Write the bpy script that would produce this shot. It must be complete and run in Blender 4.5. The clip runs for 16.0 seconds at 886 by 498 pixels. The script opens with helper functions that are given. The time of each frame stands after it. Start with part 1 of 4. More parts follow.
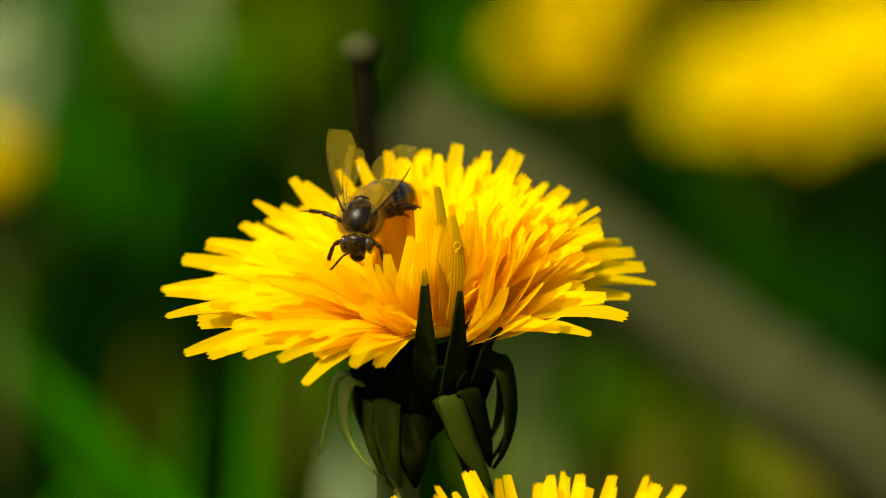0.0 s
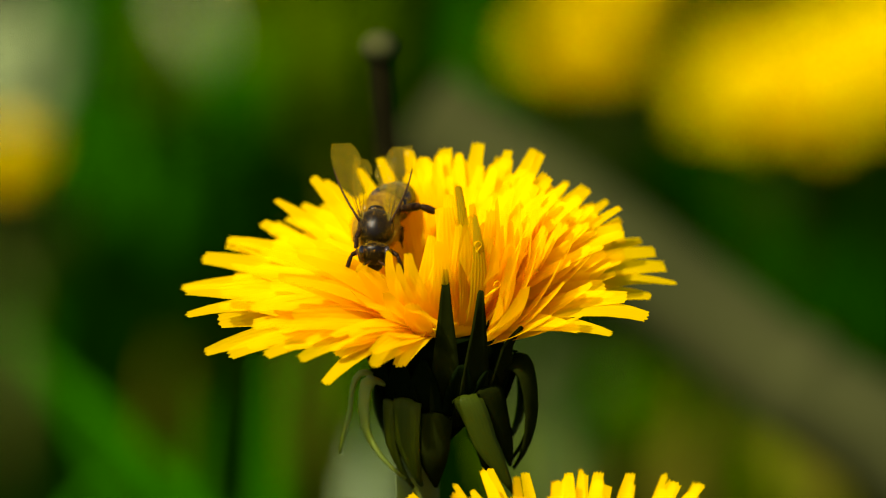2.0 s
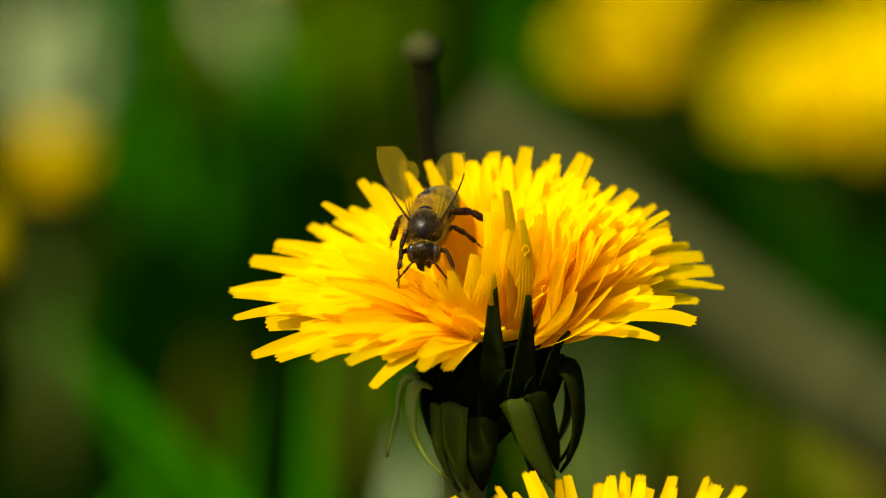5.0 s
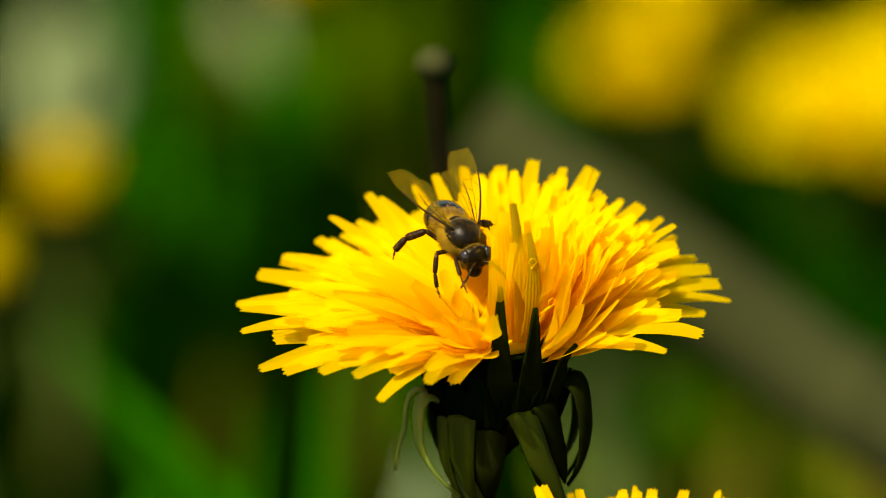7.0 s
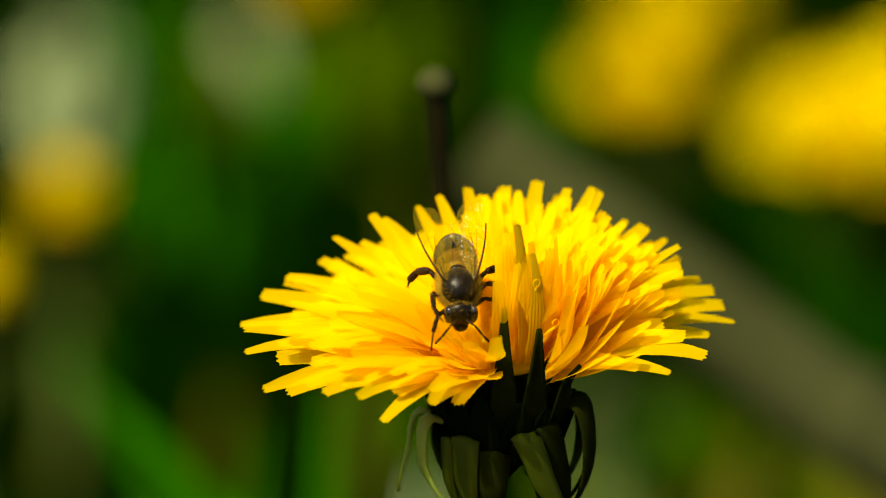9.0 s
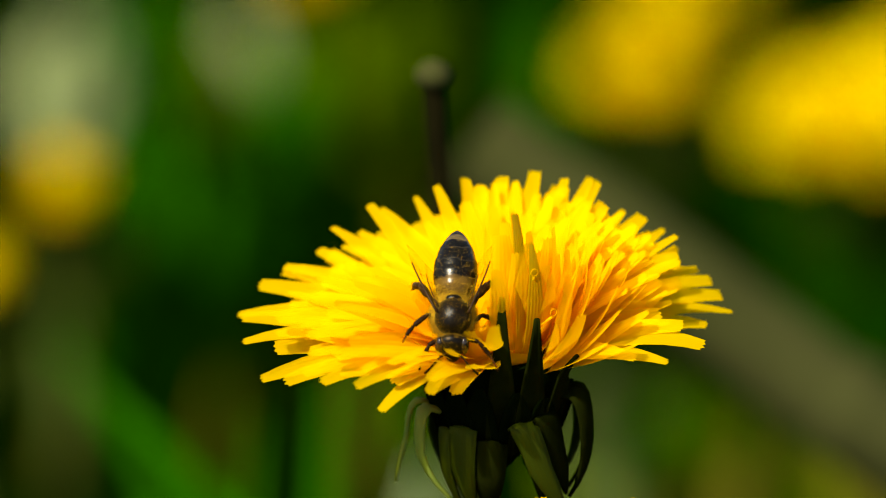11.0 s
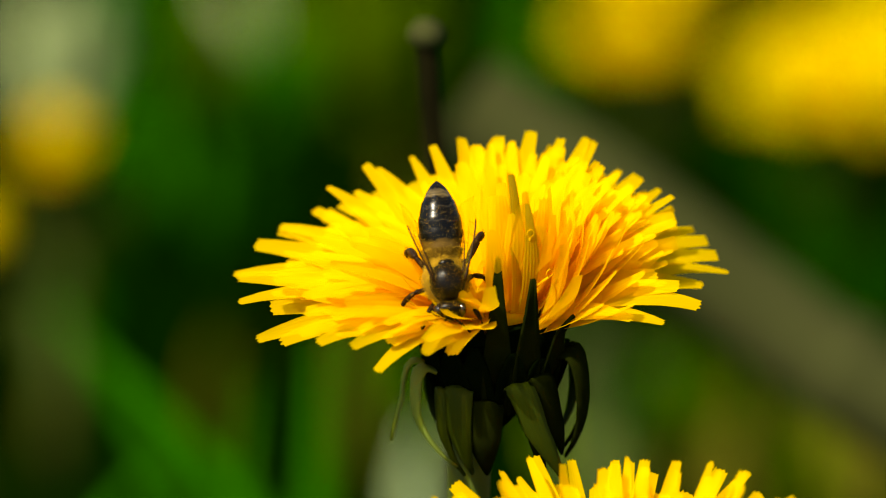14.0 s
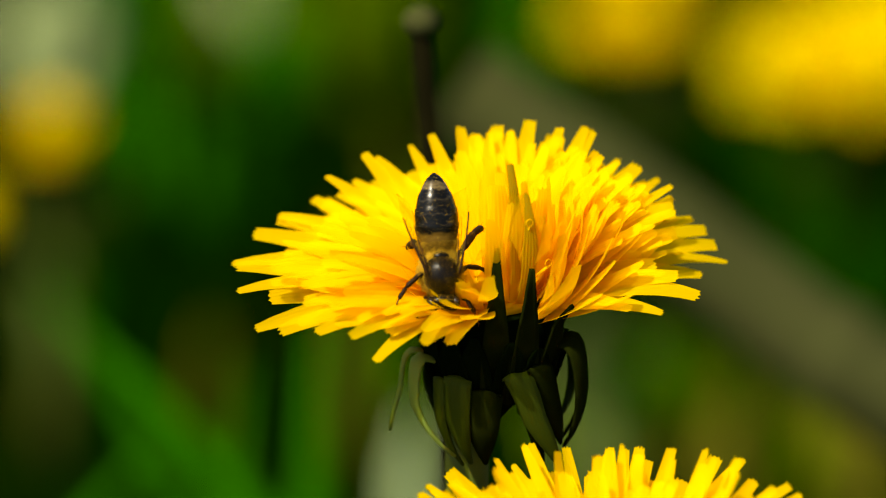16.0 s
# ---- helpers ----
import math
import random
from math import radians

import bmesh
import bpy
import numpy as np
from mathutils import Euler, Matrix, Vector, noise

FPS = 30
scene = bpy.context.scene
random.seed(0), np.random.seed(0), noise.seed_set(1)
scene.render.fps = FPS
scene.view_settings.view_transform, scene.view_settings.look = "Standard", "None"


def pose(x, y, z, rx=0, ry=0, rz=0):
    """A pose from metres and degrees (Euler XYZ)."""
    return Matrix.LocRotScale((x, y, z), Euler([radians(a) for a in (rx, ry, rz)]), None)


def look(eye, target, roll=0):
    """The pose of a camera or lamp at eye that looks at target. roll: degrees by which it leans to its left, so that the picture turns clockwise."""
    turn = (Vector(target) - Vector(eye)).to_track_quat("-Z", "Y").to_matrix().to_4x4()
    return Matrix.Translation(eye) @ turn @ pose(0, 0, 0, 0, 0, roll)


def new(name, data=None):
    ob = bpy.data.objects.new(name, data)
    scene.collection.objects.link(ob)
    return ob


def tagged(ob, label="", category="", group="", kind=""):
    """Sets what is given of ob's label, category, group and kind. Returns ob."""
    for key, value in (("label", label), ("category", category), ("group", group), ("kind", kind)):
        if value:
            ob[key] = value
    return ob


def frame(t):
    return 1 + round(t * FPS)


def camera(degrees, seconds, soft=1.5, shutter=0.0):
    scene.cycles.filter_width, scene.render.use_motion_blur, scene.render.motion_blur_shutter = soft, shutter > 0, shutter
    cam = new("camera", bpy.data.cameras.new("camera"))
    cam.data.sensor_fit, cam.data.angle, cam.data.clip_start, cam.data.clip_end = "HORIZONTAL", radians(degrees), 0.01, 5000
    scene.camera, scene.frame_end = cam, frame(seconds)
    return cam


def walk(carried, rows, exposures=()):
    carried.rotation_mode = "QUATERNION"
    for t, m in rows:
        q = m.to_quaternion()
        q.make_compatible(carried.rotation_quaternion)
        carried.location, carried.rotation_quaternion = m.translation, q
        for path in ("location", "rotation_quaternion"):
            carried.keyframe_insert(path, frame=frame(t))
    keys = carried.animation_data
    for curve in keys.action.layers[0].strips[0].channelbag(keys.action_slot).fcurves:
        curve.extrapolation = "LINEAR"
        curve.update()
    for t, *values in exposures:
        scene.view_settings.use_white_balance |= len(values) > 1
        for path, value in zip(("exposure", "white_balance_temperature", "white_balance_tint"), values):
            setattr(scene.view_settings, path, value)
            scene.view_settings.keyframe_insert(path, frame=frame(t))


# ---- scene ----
MM = 0.001

# ------------------------------------------------------------ camera and its slow pan
EYE = (0.0000, -0.7420, 0.4671)
cam = camera(6.0, 16.0, soft=1.1)
cam.data.dof.use_dof = True
cam.data.dof.focus_distance = 0.786
cam.data.dof.aperture_fstop = 15.0

# seconds, turn to the left and upward tilt in hundredths of a degree
PAN = [(0, -13.2, 1.5), (0.5, -11.4, 0.9), (1, -8.7, 0.5), (1.5, -4.2, -0.1), (2, 0, 0), (2.5, 5.4, -0.2), (3, 11.7, -1.0), (3.5, 15.8, -1.5),
       (4, 21.5, -0.3), (4.2, 23.8, 0.2), (6.3, 37.6, 6.1), (6.5, 38.4, 7.4), (7, 39.3, 11), (7.5, 40.2, 15), (8, 40.5, 19.3), (8.5, 40.5, 23.5), (8.7, 40.4, 24.8),
       (10.8, 38.8, 21.5), (11, 38.7, 19.3), (11.5, 38.7, 13.5), (12, 38.3, 8.7), (12.5, 36.7, 3.5), (13, 35.5, -1.5), (13.5, 34.6, -5.6),
       (14, 33.7, -8.7), (14.5, 32.1, -11.9), (15, 30.6, -13.9), (15.5, 30.4, -16.4), (16, 29.9, -17.3)]
walk(cam, [(t, pose(*EYE, 70 + b / 100, 0, a / 100)) for t, a, b in PAN], exposures=[(0, 1.05, 7800, 4), (16, 1.05, 7800, 4)])

# ------------------------------------------------------------ sky and sun
SUN_TO = Vector((-0.43, -0.40, 0.80)).normalized()
world = bpy.data.worlds.new("sky")
scene.world = world
world.use_nodes = True
wn = world.node_tree.nodes
sky = wn.new("ShaderNodeTexSky")
sky.sky_type, sky.sun_disc = "NISHITA", False
sky.sun_elevation = math.asin(SUN_TO.z)
sky.sun_rotation = math.atan2(SUN_TO.x, SUN_TO.y)
world.node_tree.links.new(sky.outputs[0], wn["Background"].inputs[0])
wn["Background"].inputs[1].default_value = 0.075
sun = new("sun", bpy.data.lights.new("sun", "SUN"))
sun.data.energy, sun.data.angle, sun.data.color = 4.15, radians(0.53), (1.0, 0.94, 0.82)
sun.matrix_world = look(SUN_TO * 3, (0, 0, 0))


# ------------------------------------------------------------ materials
def shader(name):
    m = bpy.data.materials.new(name)
    m.use_nodes = True
    nt = m.node_tree
    return m, nt, nt.nodes["Principled BSDF"], nt.nodes["Material Output"]


def node(nt, kind, **values):
    n = nt.nodes.new(kind)
    for k, v in values.items():
        n.inputs[k].default_value = v
    return n


def ramp(nt, fac, stops):
    r = nt.nodes.new("ShaderNodeValToRGB")
    while len(r.color_ramp.elements) < len(stops):
        r.color_ramp.elements.new(0.5)
    for e, (p, c) in zip(r.color_ramp.elements, stops):
        e.position, e.color = p, (*c, 1)
    nt.links.new(fac, r.inputs[0])
    return r.outputs[0]


def leafy(name, stops, scale, through_colour, through_amount, rough=0.5, ribs=0, along=0, bump=0.3, spec=0.3, sheer=0.0):
    """Thin plant matter: colour from the length of the blade and noise, ribs along it, and light passing through."""
    m, nt, p, out = shader(name)
    uv = nt.nodes.new("ShaderNodeUVMap")
    uv.uv_map = "uv"
    sep = nt.nodes.new("ShaderNodeSeparateXYZ")
    nt.links.new(uv.outputs[0], sep.inputs[0])
    co = nt.nodes.new("ShaderNodeTexCoord")
    nz = node(nt, "ShaderNodeTexNoise", Scale=scale, Detail=5.0, Roughness=0.6)
    nt.links.new(co.outputs["Object"], nz.inputs["Vector"])
    info = nt.nodes.new("ShaderNodeObjectInfo")
    mix = nt.nodes.new("ShaderNodeMath")
    mix.operation = "MULTIPLY_ADD"
    nt.links.new(nz.outputs[0], mix.inputs[0])
    mix.inputs[1].default_value = 0.55
    nt.links.new(info.outputs["Random"], mix.inputs[2])
    half = nt.nodes.new("ShaderNodeMath")
    half.operation = "MULTIPLY_ADD"
    nt.links.new(mix.outputs[0], half.inputs[0])
    half.inputs[1].default_value = 0.5 if not along else 0.25
    if along:
        al = nt.nodes.new("ShaderNodeMath")
        al.operation = "MULTIPLY"
        nt.links.new(sep.outputs[1], al.inputs[0])
        al.inputs[1].default_value = along
        nt.links.new(al.outputs[0], half.inputs[2])
    else:
        half.inputs[2].default_value = 0.05
    colour = ramp(nt, half.outputs[0], stops)
    nt.links.new(colour, p.inputs["Base Color"])
    p.inputs["Roughness"].default_value = rough
    p.inputs["Specular IOR Level"].default_value = spec
    wave = node(nt, "ShaderNodeTexWave", Scale=ribs or 1.0, Distortion=0.6, Detail=1.0)
    stretch = nt.nodes.new("ShaderNodeMapping")
    stretch.inputs["Scale"].default_value = (1, 0.06, 1)
    nt.links.new(uv.outputs[0], stretch.inputs[0])
    nt.links.new(stretch.outputs[0], wave.inputs["Vector"])
    b = node(nt, "ShaderNodeBump", Strength=bump, Distance=0.0002)
    nt.links.new(wave.outputs["Fac"] if ribs else nz.outputs[0], b.inputs["Height"])
    nt.links.new(b.outputs[0], p.inputs["Normal"])
    tr = nt.nodes.new("ShaderNodeBsdfTranslucent")
    tint = nt.nodes.new("ShaderNodeMix")
    tint.data_type, tint.blend_type = "RGBA", "MULTIPLY"
    tint.inputs[0].default_value = 1.0
    nt.links.new(colour, tint.inputs[6])
    tint.inputs[7].default_value = (*through_colour, 1)
    nt.links.new(tint.outputs[2], tr.inputs[0])
    ms = node(nt, "ShaderNodeMixShader", Fac=through_amount)
    nt.links.new(p.outputs[0], ms.inputs[1])
    nt.links.new(tr.outputs[0], ms.inputs[2])
    nt.links.new(ms.outputs[0], out.inputs[0])
    if sheer:
        clear = node(nt, "ShaderNodeBsdfTransparent", Color=(1.0, 0.93, 0.1, 1))
        thin = node(nt, "ShaderNodeMixShader", Fac=sheer)
        nt.links.new(ms.outputs[0], thin.inputs[1])
        nt.links.new(clear.outputs[0], thin.inputs[2])
        nt.links.new(thin.outputs[0], out.inputs[0])
    return m


def plain(name, stops, scale, rough=0.6, bump=0.3, distance=0.0002, spec=0.4, detail=6.0):
    m, nt, p, out = shader(name)
    co = nt.nodes.new("ShaderNodeTexCoord")
    nz = node(nt, "ShaderNodeTexNoise", Scale=scale, Detail=detail, Roughness=0.62)
    nt.links.new(co.outputs["Object"], nz.inputs["Vector"])
    nt.links.new(ramp(nt, nz.outputs[0], stops), p.inputs["Base Color"])
    p.inputs["Roughness"].default_value = rough
    p.inputs["Specular IOR Level"].default_value = spec
    b = node(nt, "ShaderNodeBump", Strength=bump, Distance=distance)
    nt.links.new(nz.outputs[0], b.inputs["Height"])
    nt.links.new(b.outputs[0], p.inputs["Normal"])
    return m


FLORET = leafy("floret_yellow", [(0.1, (0.965, 0.62, 0.0)), (0.42, (0.965, 0.627, 0.0)), (0.8, (0.97, 0.64, 0.0))], 300,
               (1.0, 1.0, 0.3), 0.5, rough=0.6, ribs=1.6, along=0.75, bump=0.2, spec=0.06, sheer=0.34)
# far florets: the same flower's yellow, with stronger light mixed into its colour
FLORET_LIT = leafy("floret_yellow_lit", [(0.0, (0.90, 0.70, 0.0)), (0.25, (0.92, 0.735, 0.0)), (0.8, (0.94, 0.77, 0.0))], 200,
              (1.0, 1.0, 0.3), 0.6, rough=0.5, ribs=1.6, along=0.75, bump=0.2, spec=0.1)
STRIPED = leafy("floret_striped", [(0.0, (0.92, 0.50, 0.0)), (0.4, (0.72, 0.46, 0.005)), (0.8, (0.50, 0.36, 0.01))], 500,
                (1.0, 0.95, 0.3), 0.6, rough=0.5, ribs=1.6, along=0.75, bump=0.3, spec=0.2)
PITH = leafy("receptacle_cream", [(0.0, (0.92, 0.66, 0.02)), (1.0, (0.95, 0.72, 0.03))], 400, (1, 0.9, 0.4), 0.3, spec=0.1)
STYLE = leafy("style_orange", [(0.0, (0.94, 0.60, 0.0)), (1.0, (0.97, 0.70, 0.0))], 400, (1, 0.95, 0.3), 0.6)
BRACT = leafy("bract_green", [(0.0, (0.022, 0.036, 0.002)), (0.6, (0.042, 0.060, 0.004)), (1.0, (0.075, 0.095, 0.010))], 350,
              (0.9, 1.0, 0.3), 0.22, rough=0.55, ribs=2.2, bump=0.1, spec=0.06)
# a sunlit copy of the bract green; the sun's brightness lies in the colour
BRACT_SUNLIT = leafy("bract_green_sunlit", [(0.0, (0.16, 0.23, 0.04)), (0.6, (0.23, 0.31, 0.06)), (1.0, (0.31, 0.38, 0.10))], 350,
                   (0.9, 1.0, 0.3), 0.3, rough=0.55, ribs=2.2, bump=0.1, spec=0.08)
# near-black green: the shade under the florets is put into the colour
CALYX = plain("calyx_green_shaded", [(0.3, (0.0012, 0.003, 0.0005)), (0.7, (0.003, 0.006, 0.001))], 320, rough=0.8, spec=0.0)
# a shaded copy of the bract green, for bracts kept dark
BRACT_SHADED = plain("bract_green_shaded", [(0.3, (0.004, 0.006, 0.0006)), (0.7, (0.009, 0.012, 0.0015))], 320, rough=0.8, spec=0.0)
STEM = plain("stem_green", [(0.3, (0.04, 0.065, 0.008)), (0.7, (0.07, 0.09, 0.016))], 160, rough=0.6, spec=0.08)
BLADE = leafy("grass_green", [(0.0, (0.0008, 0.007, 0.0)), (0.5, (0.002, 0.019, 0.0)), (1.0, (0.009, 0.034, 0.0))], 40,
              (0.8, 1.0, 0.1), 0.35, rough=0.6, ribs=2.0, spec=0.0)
LEAF = leafy("leaf_green", [(0.0, (0.008, 0.08, 0.0)), (0.6, (0.018, 0.14, 0.0)), (1.0, (0.045, 0.19, 0.0))], 60,
             (0.8, 1.0, 0.1), 0.4, rough=0.5, ribs=2.0, spec=0.02)
# a darker copy of the leaf green, with shade put into it
LEAF_SHADED = leafy("leaf_green_shaded", [(0.0, (0.003, 0.032, 0.0)), (0.6, (0.006, 0.055, 0.0)), (1.0, (0.014, 0.08, 0.0))], 60,
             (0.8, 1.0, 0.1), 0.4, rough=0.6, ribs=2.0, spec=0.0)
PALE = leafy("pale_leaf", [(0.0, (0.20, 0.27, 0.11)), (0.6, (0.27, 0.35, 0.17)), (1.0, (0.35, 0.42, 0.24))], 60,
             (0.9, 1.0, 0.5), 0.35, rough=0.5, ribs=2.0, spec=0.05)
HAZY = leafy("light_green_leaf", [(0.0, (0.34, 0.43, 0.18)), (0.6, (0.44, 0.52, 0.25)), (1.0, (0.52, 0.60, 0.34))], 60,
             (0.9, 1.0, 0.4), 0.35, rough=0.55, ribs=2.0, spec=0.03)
SAGE = leafy("sage_leaf", [(0.0, (0.045, 0.065, 0.013)), (0.6, (0.075, 0.105, 0.026)), (1.0, (0.13, 0.165, 0.052))], 60,
             (0.9, 1.0, 0.5), 0.35, rough=0.6, ribs=2.0, spec=0.05)
STRAW = leafy("dry_straw", [(0.0, (0.065, 0.066, 0.004)), (0.6, (0.11, 0.107, 0.010)), (1.0, (0.17, 0.16, 0.02))], 60,
              (1.0, 0.9, 0.4), 0.25, rough=0.8, ribs=2.5, spec=0.0)
OLIVE = leafy("olive_leaf", [(0.0, (0.055, 0.105, 0.0)), (0.6, (0.095, 0.165, 0.001)), (1.0, (0.135, 0.21, 0.005))], 60,
              (0.9, 1.0, 0.2), 0.35, rough=0.6, ribs=2.0, spec=0.0)
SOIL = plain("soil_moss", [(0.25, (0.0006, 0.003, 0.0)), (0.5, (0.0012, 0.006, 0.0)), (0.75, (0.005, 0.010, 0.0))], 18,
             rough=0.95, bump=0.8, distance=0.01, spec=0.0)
TWIG = plain("twig_brown", [(0.3, (0.0022, 0.002, 0.0004)), (0.7, (0.005, 0.0045, 0.001))], 240, rough=0.9, spec=0.02)
BARK = plain("dry_stalk", [(0.3, (0.028, 0.031, 0.010)), (0.7, (0.045, 0.049, 0.016))], 60, rough=0.9, spec=0.02)
BEE_DARK = plain("bee_black", [(0.35, (0.0025, 0.0018, 0.0012)), (0.62, (0.004, 0.0025, 0.0012)), (0.80, (0.08, 0.048, 0.006))], 11000, rough=0.32, spec=0.14, bump=0.12)
BEE_LEG = plain("bee_leg", [(0.3, (0.005, 0.0026, 0.001)), (0.56, (0.024, 0.010, 0.0025)), (0.72, (0.15, 0.08, 0.010))], 1800, rough=0.45, spec=0.08)
TARSUS = plain("bee_tarsus", [(0.3, (0.03, 0.010, 0.002)), (0.75, (0.10, 0.035, 0.005))], 1200, rough=0.5, spec=0.1)
BEE_FUR = plain("bee_fur", [(0.3, (0.20, 0.10, 0.006)), (0.7, (0.46, 0.28, 0.02))], 900, rough=0.8, spec=0.1)
EYE_DARK = plain("bee_eye", [(0.3, (0.006, 0.004, 0.003)), (0.7, (0.02, 0.012, 0.008))], 2500, rough=0.15, spec=0.7, bump=0.1)
VEIN = plain("wing_vein", [(0.3, (0.014, 0.006, 0.002)), (0.7, (0.035, 0.015, 0.004))], 900, rough=0.5, spec=0.1)


def abdomen_material():
    m, nt, p, out = shader("bee_abdomen")
    co = nt.nodes.new("ShaderNodeTexCoord")
    sep = nt.nodes.new("ShaderNodeSeparateXYZ")
    nt.links.new(co.outputs["Object"], sep.inputs[0])
    nz = node(nt, "ShaderNodeTexNoise", Scale=1500.0, Detail=4.0)
    nt.links.new(co.outputs["Object"], nz.inputs["Vector"])
    wob = nt.nodes.new("ShaderNodeMath")
    wob.operation = "MULTIPLY_ADD"
    nt.links.new(nz.outputs[0], wob.inputs[0])
    wob.inputs[1].default_value = 0.0009
    nt.links.new(sep.outputs[1], wob.inputs[2])
    span = nt.nodes.new("ShaderNodeMapRange")
    span.inputs["From Min"].default_value, span.inputs["From Max"].default_value = 0.0001, -0.0081
    nt.links.new(wob.outputs[0], span.inputs["Value"])
    # grains of pollen
    grain = node(nt, "ShaderNodeTexNoise", Scale=10500.0, Detail=2.0)
    nt.links.new(co.outputs["Object"], grain.inputs["Vector"])
    dust = nt.nodes.new("ShaderNodeMix")
    dust.data_type = "RGBA"
    nt.links.new(ramp(nt, grain.outputs[0], [(0.65, (0, 0, 0)), (0.73, (0.7, 0.7, 0.7))]), dust.inputs[0])
    dust.inputs[7].default_value = (0.30, 0.20, 0.05, 1)
    dark, band, line, amber = (0.0028, 0.0024, 0.002), (0.13, 0.09, 0.035), (0.022, 0.018, 0.012), (0.10, 0.055, 0.008)
    nt.links.new(ramp(nt, span.outputs[0], [(0.0, amber), (0.19, amber), (0.23, dark), (0.42, dark), (0.432, line), (0.445, dark), (0.58, dark), (0.592, line),
                                             (0.605, dark), (0.70, dark), (0.73, band), (0.745, (0.05, 0.037, 0.016)), (0.765, (0.10, 0.07, 0.03)), (0.80, dark), (1.0, dark)]), dust.inputs[6])
    nt.links.new(dust.outputs[2], p.inputs["Base Color"])
    p.inputs["Roughness"].default_value = 0.26
    p.inputs["Specular IOR Level"].default_value = 0.2
    b = node(nt, "ShaderNodeBump", Strength=0.25, Distance=0.0001)
    nt.links.new(nz.outputs[0], b.inputs["Height"])
    nt.links.new(b.outputs[0], p.inputs["Normal"])
    return m


def wing_material():
    """A clear membrane that scatters a little golden light and glints on its creases."""
    m, nt, p, out = shader("wing_membrane")
    p.inputs["Base Color"].default_value = (0.78, 0.58, 0.04, 1)
    p.inputs["Roughness"].default_value = 0.22
    p.inputs["Specular IOR Level"].default_value = 0.35
    co = nt.nodes.new("ShaderNodeTexCoord")
    wave = node(nt, "ShaderNodeTexNoise", Scale=1100.0, Detail=2.0)
    nt.links.new(co.outputs["Object"], wave.inputs["Vector"])
    b = node(nt, "ShaderNodeBump", Strength=0.7, Distance=0.0002)
    nt.links.new(wave.outputs[0], b.inputs["Height"])
    nt.links.new(b.outputs[0], p.inputs["Normal"])
    glow = node(nt, "ShaderNodeBsdfTranslucent", Color=(0.85, 0.64, 0.03, 1))
    body = node(nt, "ShaderNodeMixShader", Fac=0.5)
    nt.links.new(p.outputs[0], body.inputs[1])
    nt.links.new(glow.outputs[0], body.inputs[2])
    clear = node(nt, "ShaderNodeBsdfTransparent", Color=(0.98, 0.92, 0.62, 1))
    ms = node(nt, "ShaderNodeMixShader", Fac=0.125)
    nt.links.new(clear.outputs[0], ms.inputs[1])
    nt.links.new(body.outputs[0], ms.inputs[2])
    nt.links.new(ms.outputs[0], out.inputs[0])
    return m


ABDOMEN, WING = abdomen_material(), wing_material()


# ------------------------------------------------------------ mesh helpers
def part(name, bm, material, parent=None, label="", smooth=True):
    """Links a bmesh as one mesh object, under a thing or a part."""
    me = bpy.data.meshes.new(name)
    if smooth:
        for f in bm.faces:
            f.smooth = True
    bm.to_mesh(me)
    bm.free()
    me.materials.append(material)
    ob = new(name, me)
    if parent:
        ob.parent = parent
    if label:
        ob["label"] = label
    return ob


def thing(name, m, label, category, group=""):
    ob = new(name)
    ob.empty_display_size = 0.005
    ob.matrix_world = m
    return tagged(ob, label, category, group)


def bezier(a, b, c, n):
    return [(1 - k) * (1 - k) * a + 2 * k * (1 - k) * b + k * k * c for k in (i / n for i in range(n + 1))]


def ribbon(bm, path, sides, widths, cup=0.1, thick=0.00012, nu=4, teeth=0.0, rng=random):
    """A blade of plant matter: centre line, side directions and widths, hollowed across by cup, toothed at its tip; thick=0: a petal-thin sheet."""
    uv = bm.loops.layers.uv.get("uv") or bm.loops.layers.uv.new("uv")
    n = len(path) - 1
    notch = [teeth * ((0.55 if j % 2 else 0.0) + 0.45 * rng.random()) for j in range(nu + 1)]
    rows = []
    for i, c in enumerate(path):
        t = (path[min(i + 1, n)] - path[max(i - 1, 0)]).normalized()
        s = (sides[i] - t * sides[i].dot(t)).normalized()
        up = t.cross(s)
        row = []
        for j in range(nu + 1):
            k = 2 * j / nu - 1
            p = c + s * (k * widths[i] / 2) + up * (cup * widths[i] * (k * k - 0.3))
            if i == n and teeth:
                p = p - t * (notch[j] + k * k * teeth * 0.35)
            row.append((bm.verts.new(p), bm.verts.new(p - up * thick) if thick else None, (k * 0.5 + 0.5, i / n)))
        rows.append(row)

    def quad(a, b, c, d):
        f = bm.faces.new([q[0] for q in (a, b, c, d)])
        for lp, q in zip(f.loops, (a, b, c, d)):
            lp[uv].uv = q[1]

    top = lambda q: (q[0], q[2])
    low = lambda q: (q[1], q[2])
    for i in range(n):
        for j in range(nu):
            a, b, c, d = rows[i][j], rows[i][j + 1], rows[i + 1][j + 1], rows[i + 1][j]
            quad(top(a), top(b), top(c), top(d))
            if thick:
                quad(low(d), low(c), low(b), low(a))
        if not thick:
            continue
        quad(top(rows[i][0]), top(rows[i + 1][0]), low(rows[i + 1][0]), low(rows[i][0]))
        quad(top(rows[i + 1][nu]), top(rows[i][nu]), low(rows[i][nu]), low(rows[i + 1][nu]))
    for j in range(nu if thick else 0):
        quad(top(rows[n][j]), top(rows[n][j + 1]), low(rows[n][j + 1]), low(rows[n][j]))
    return bm


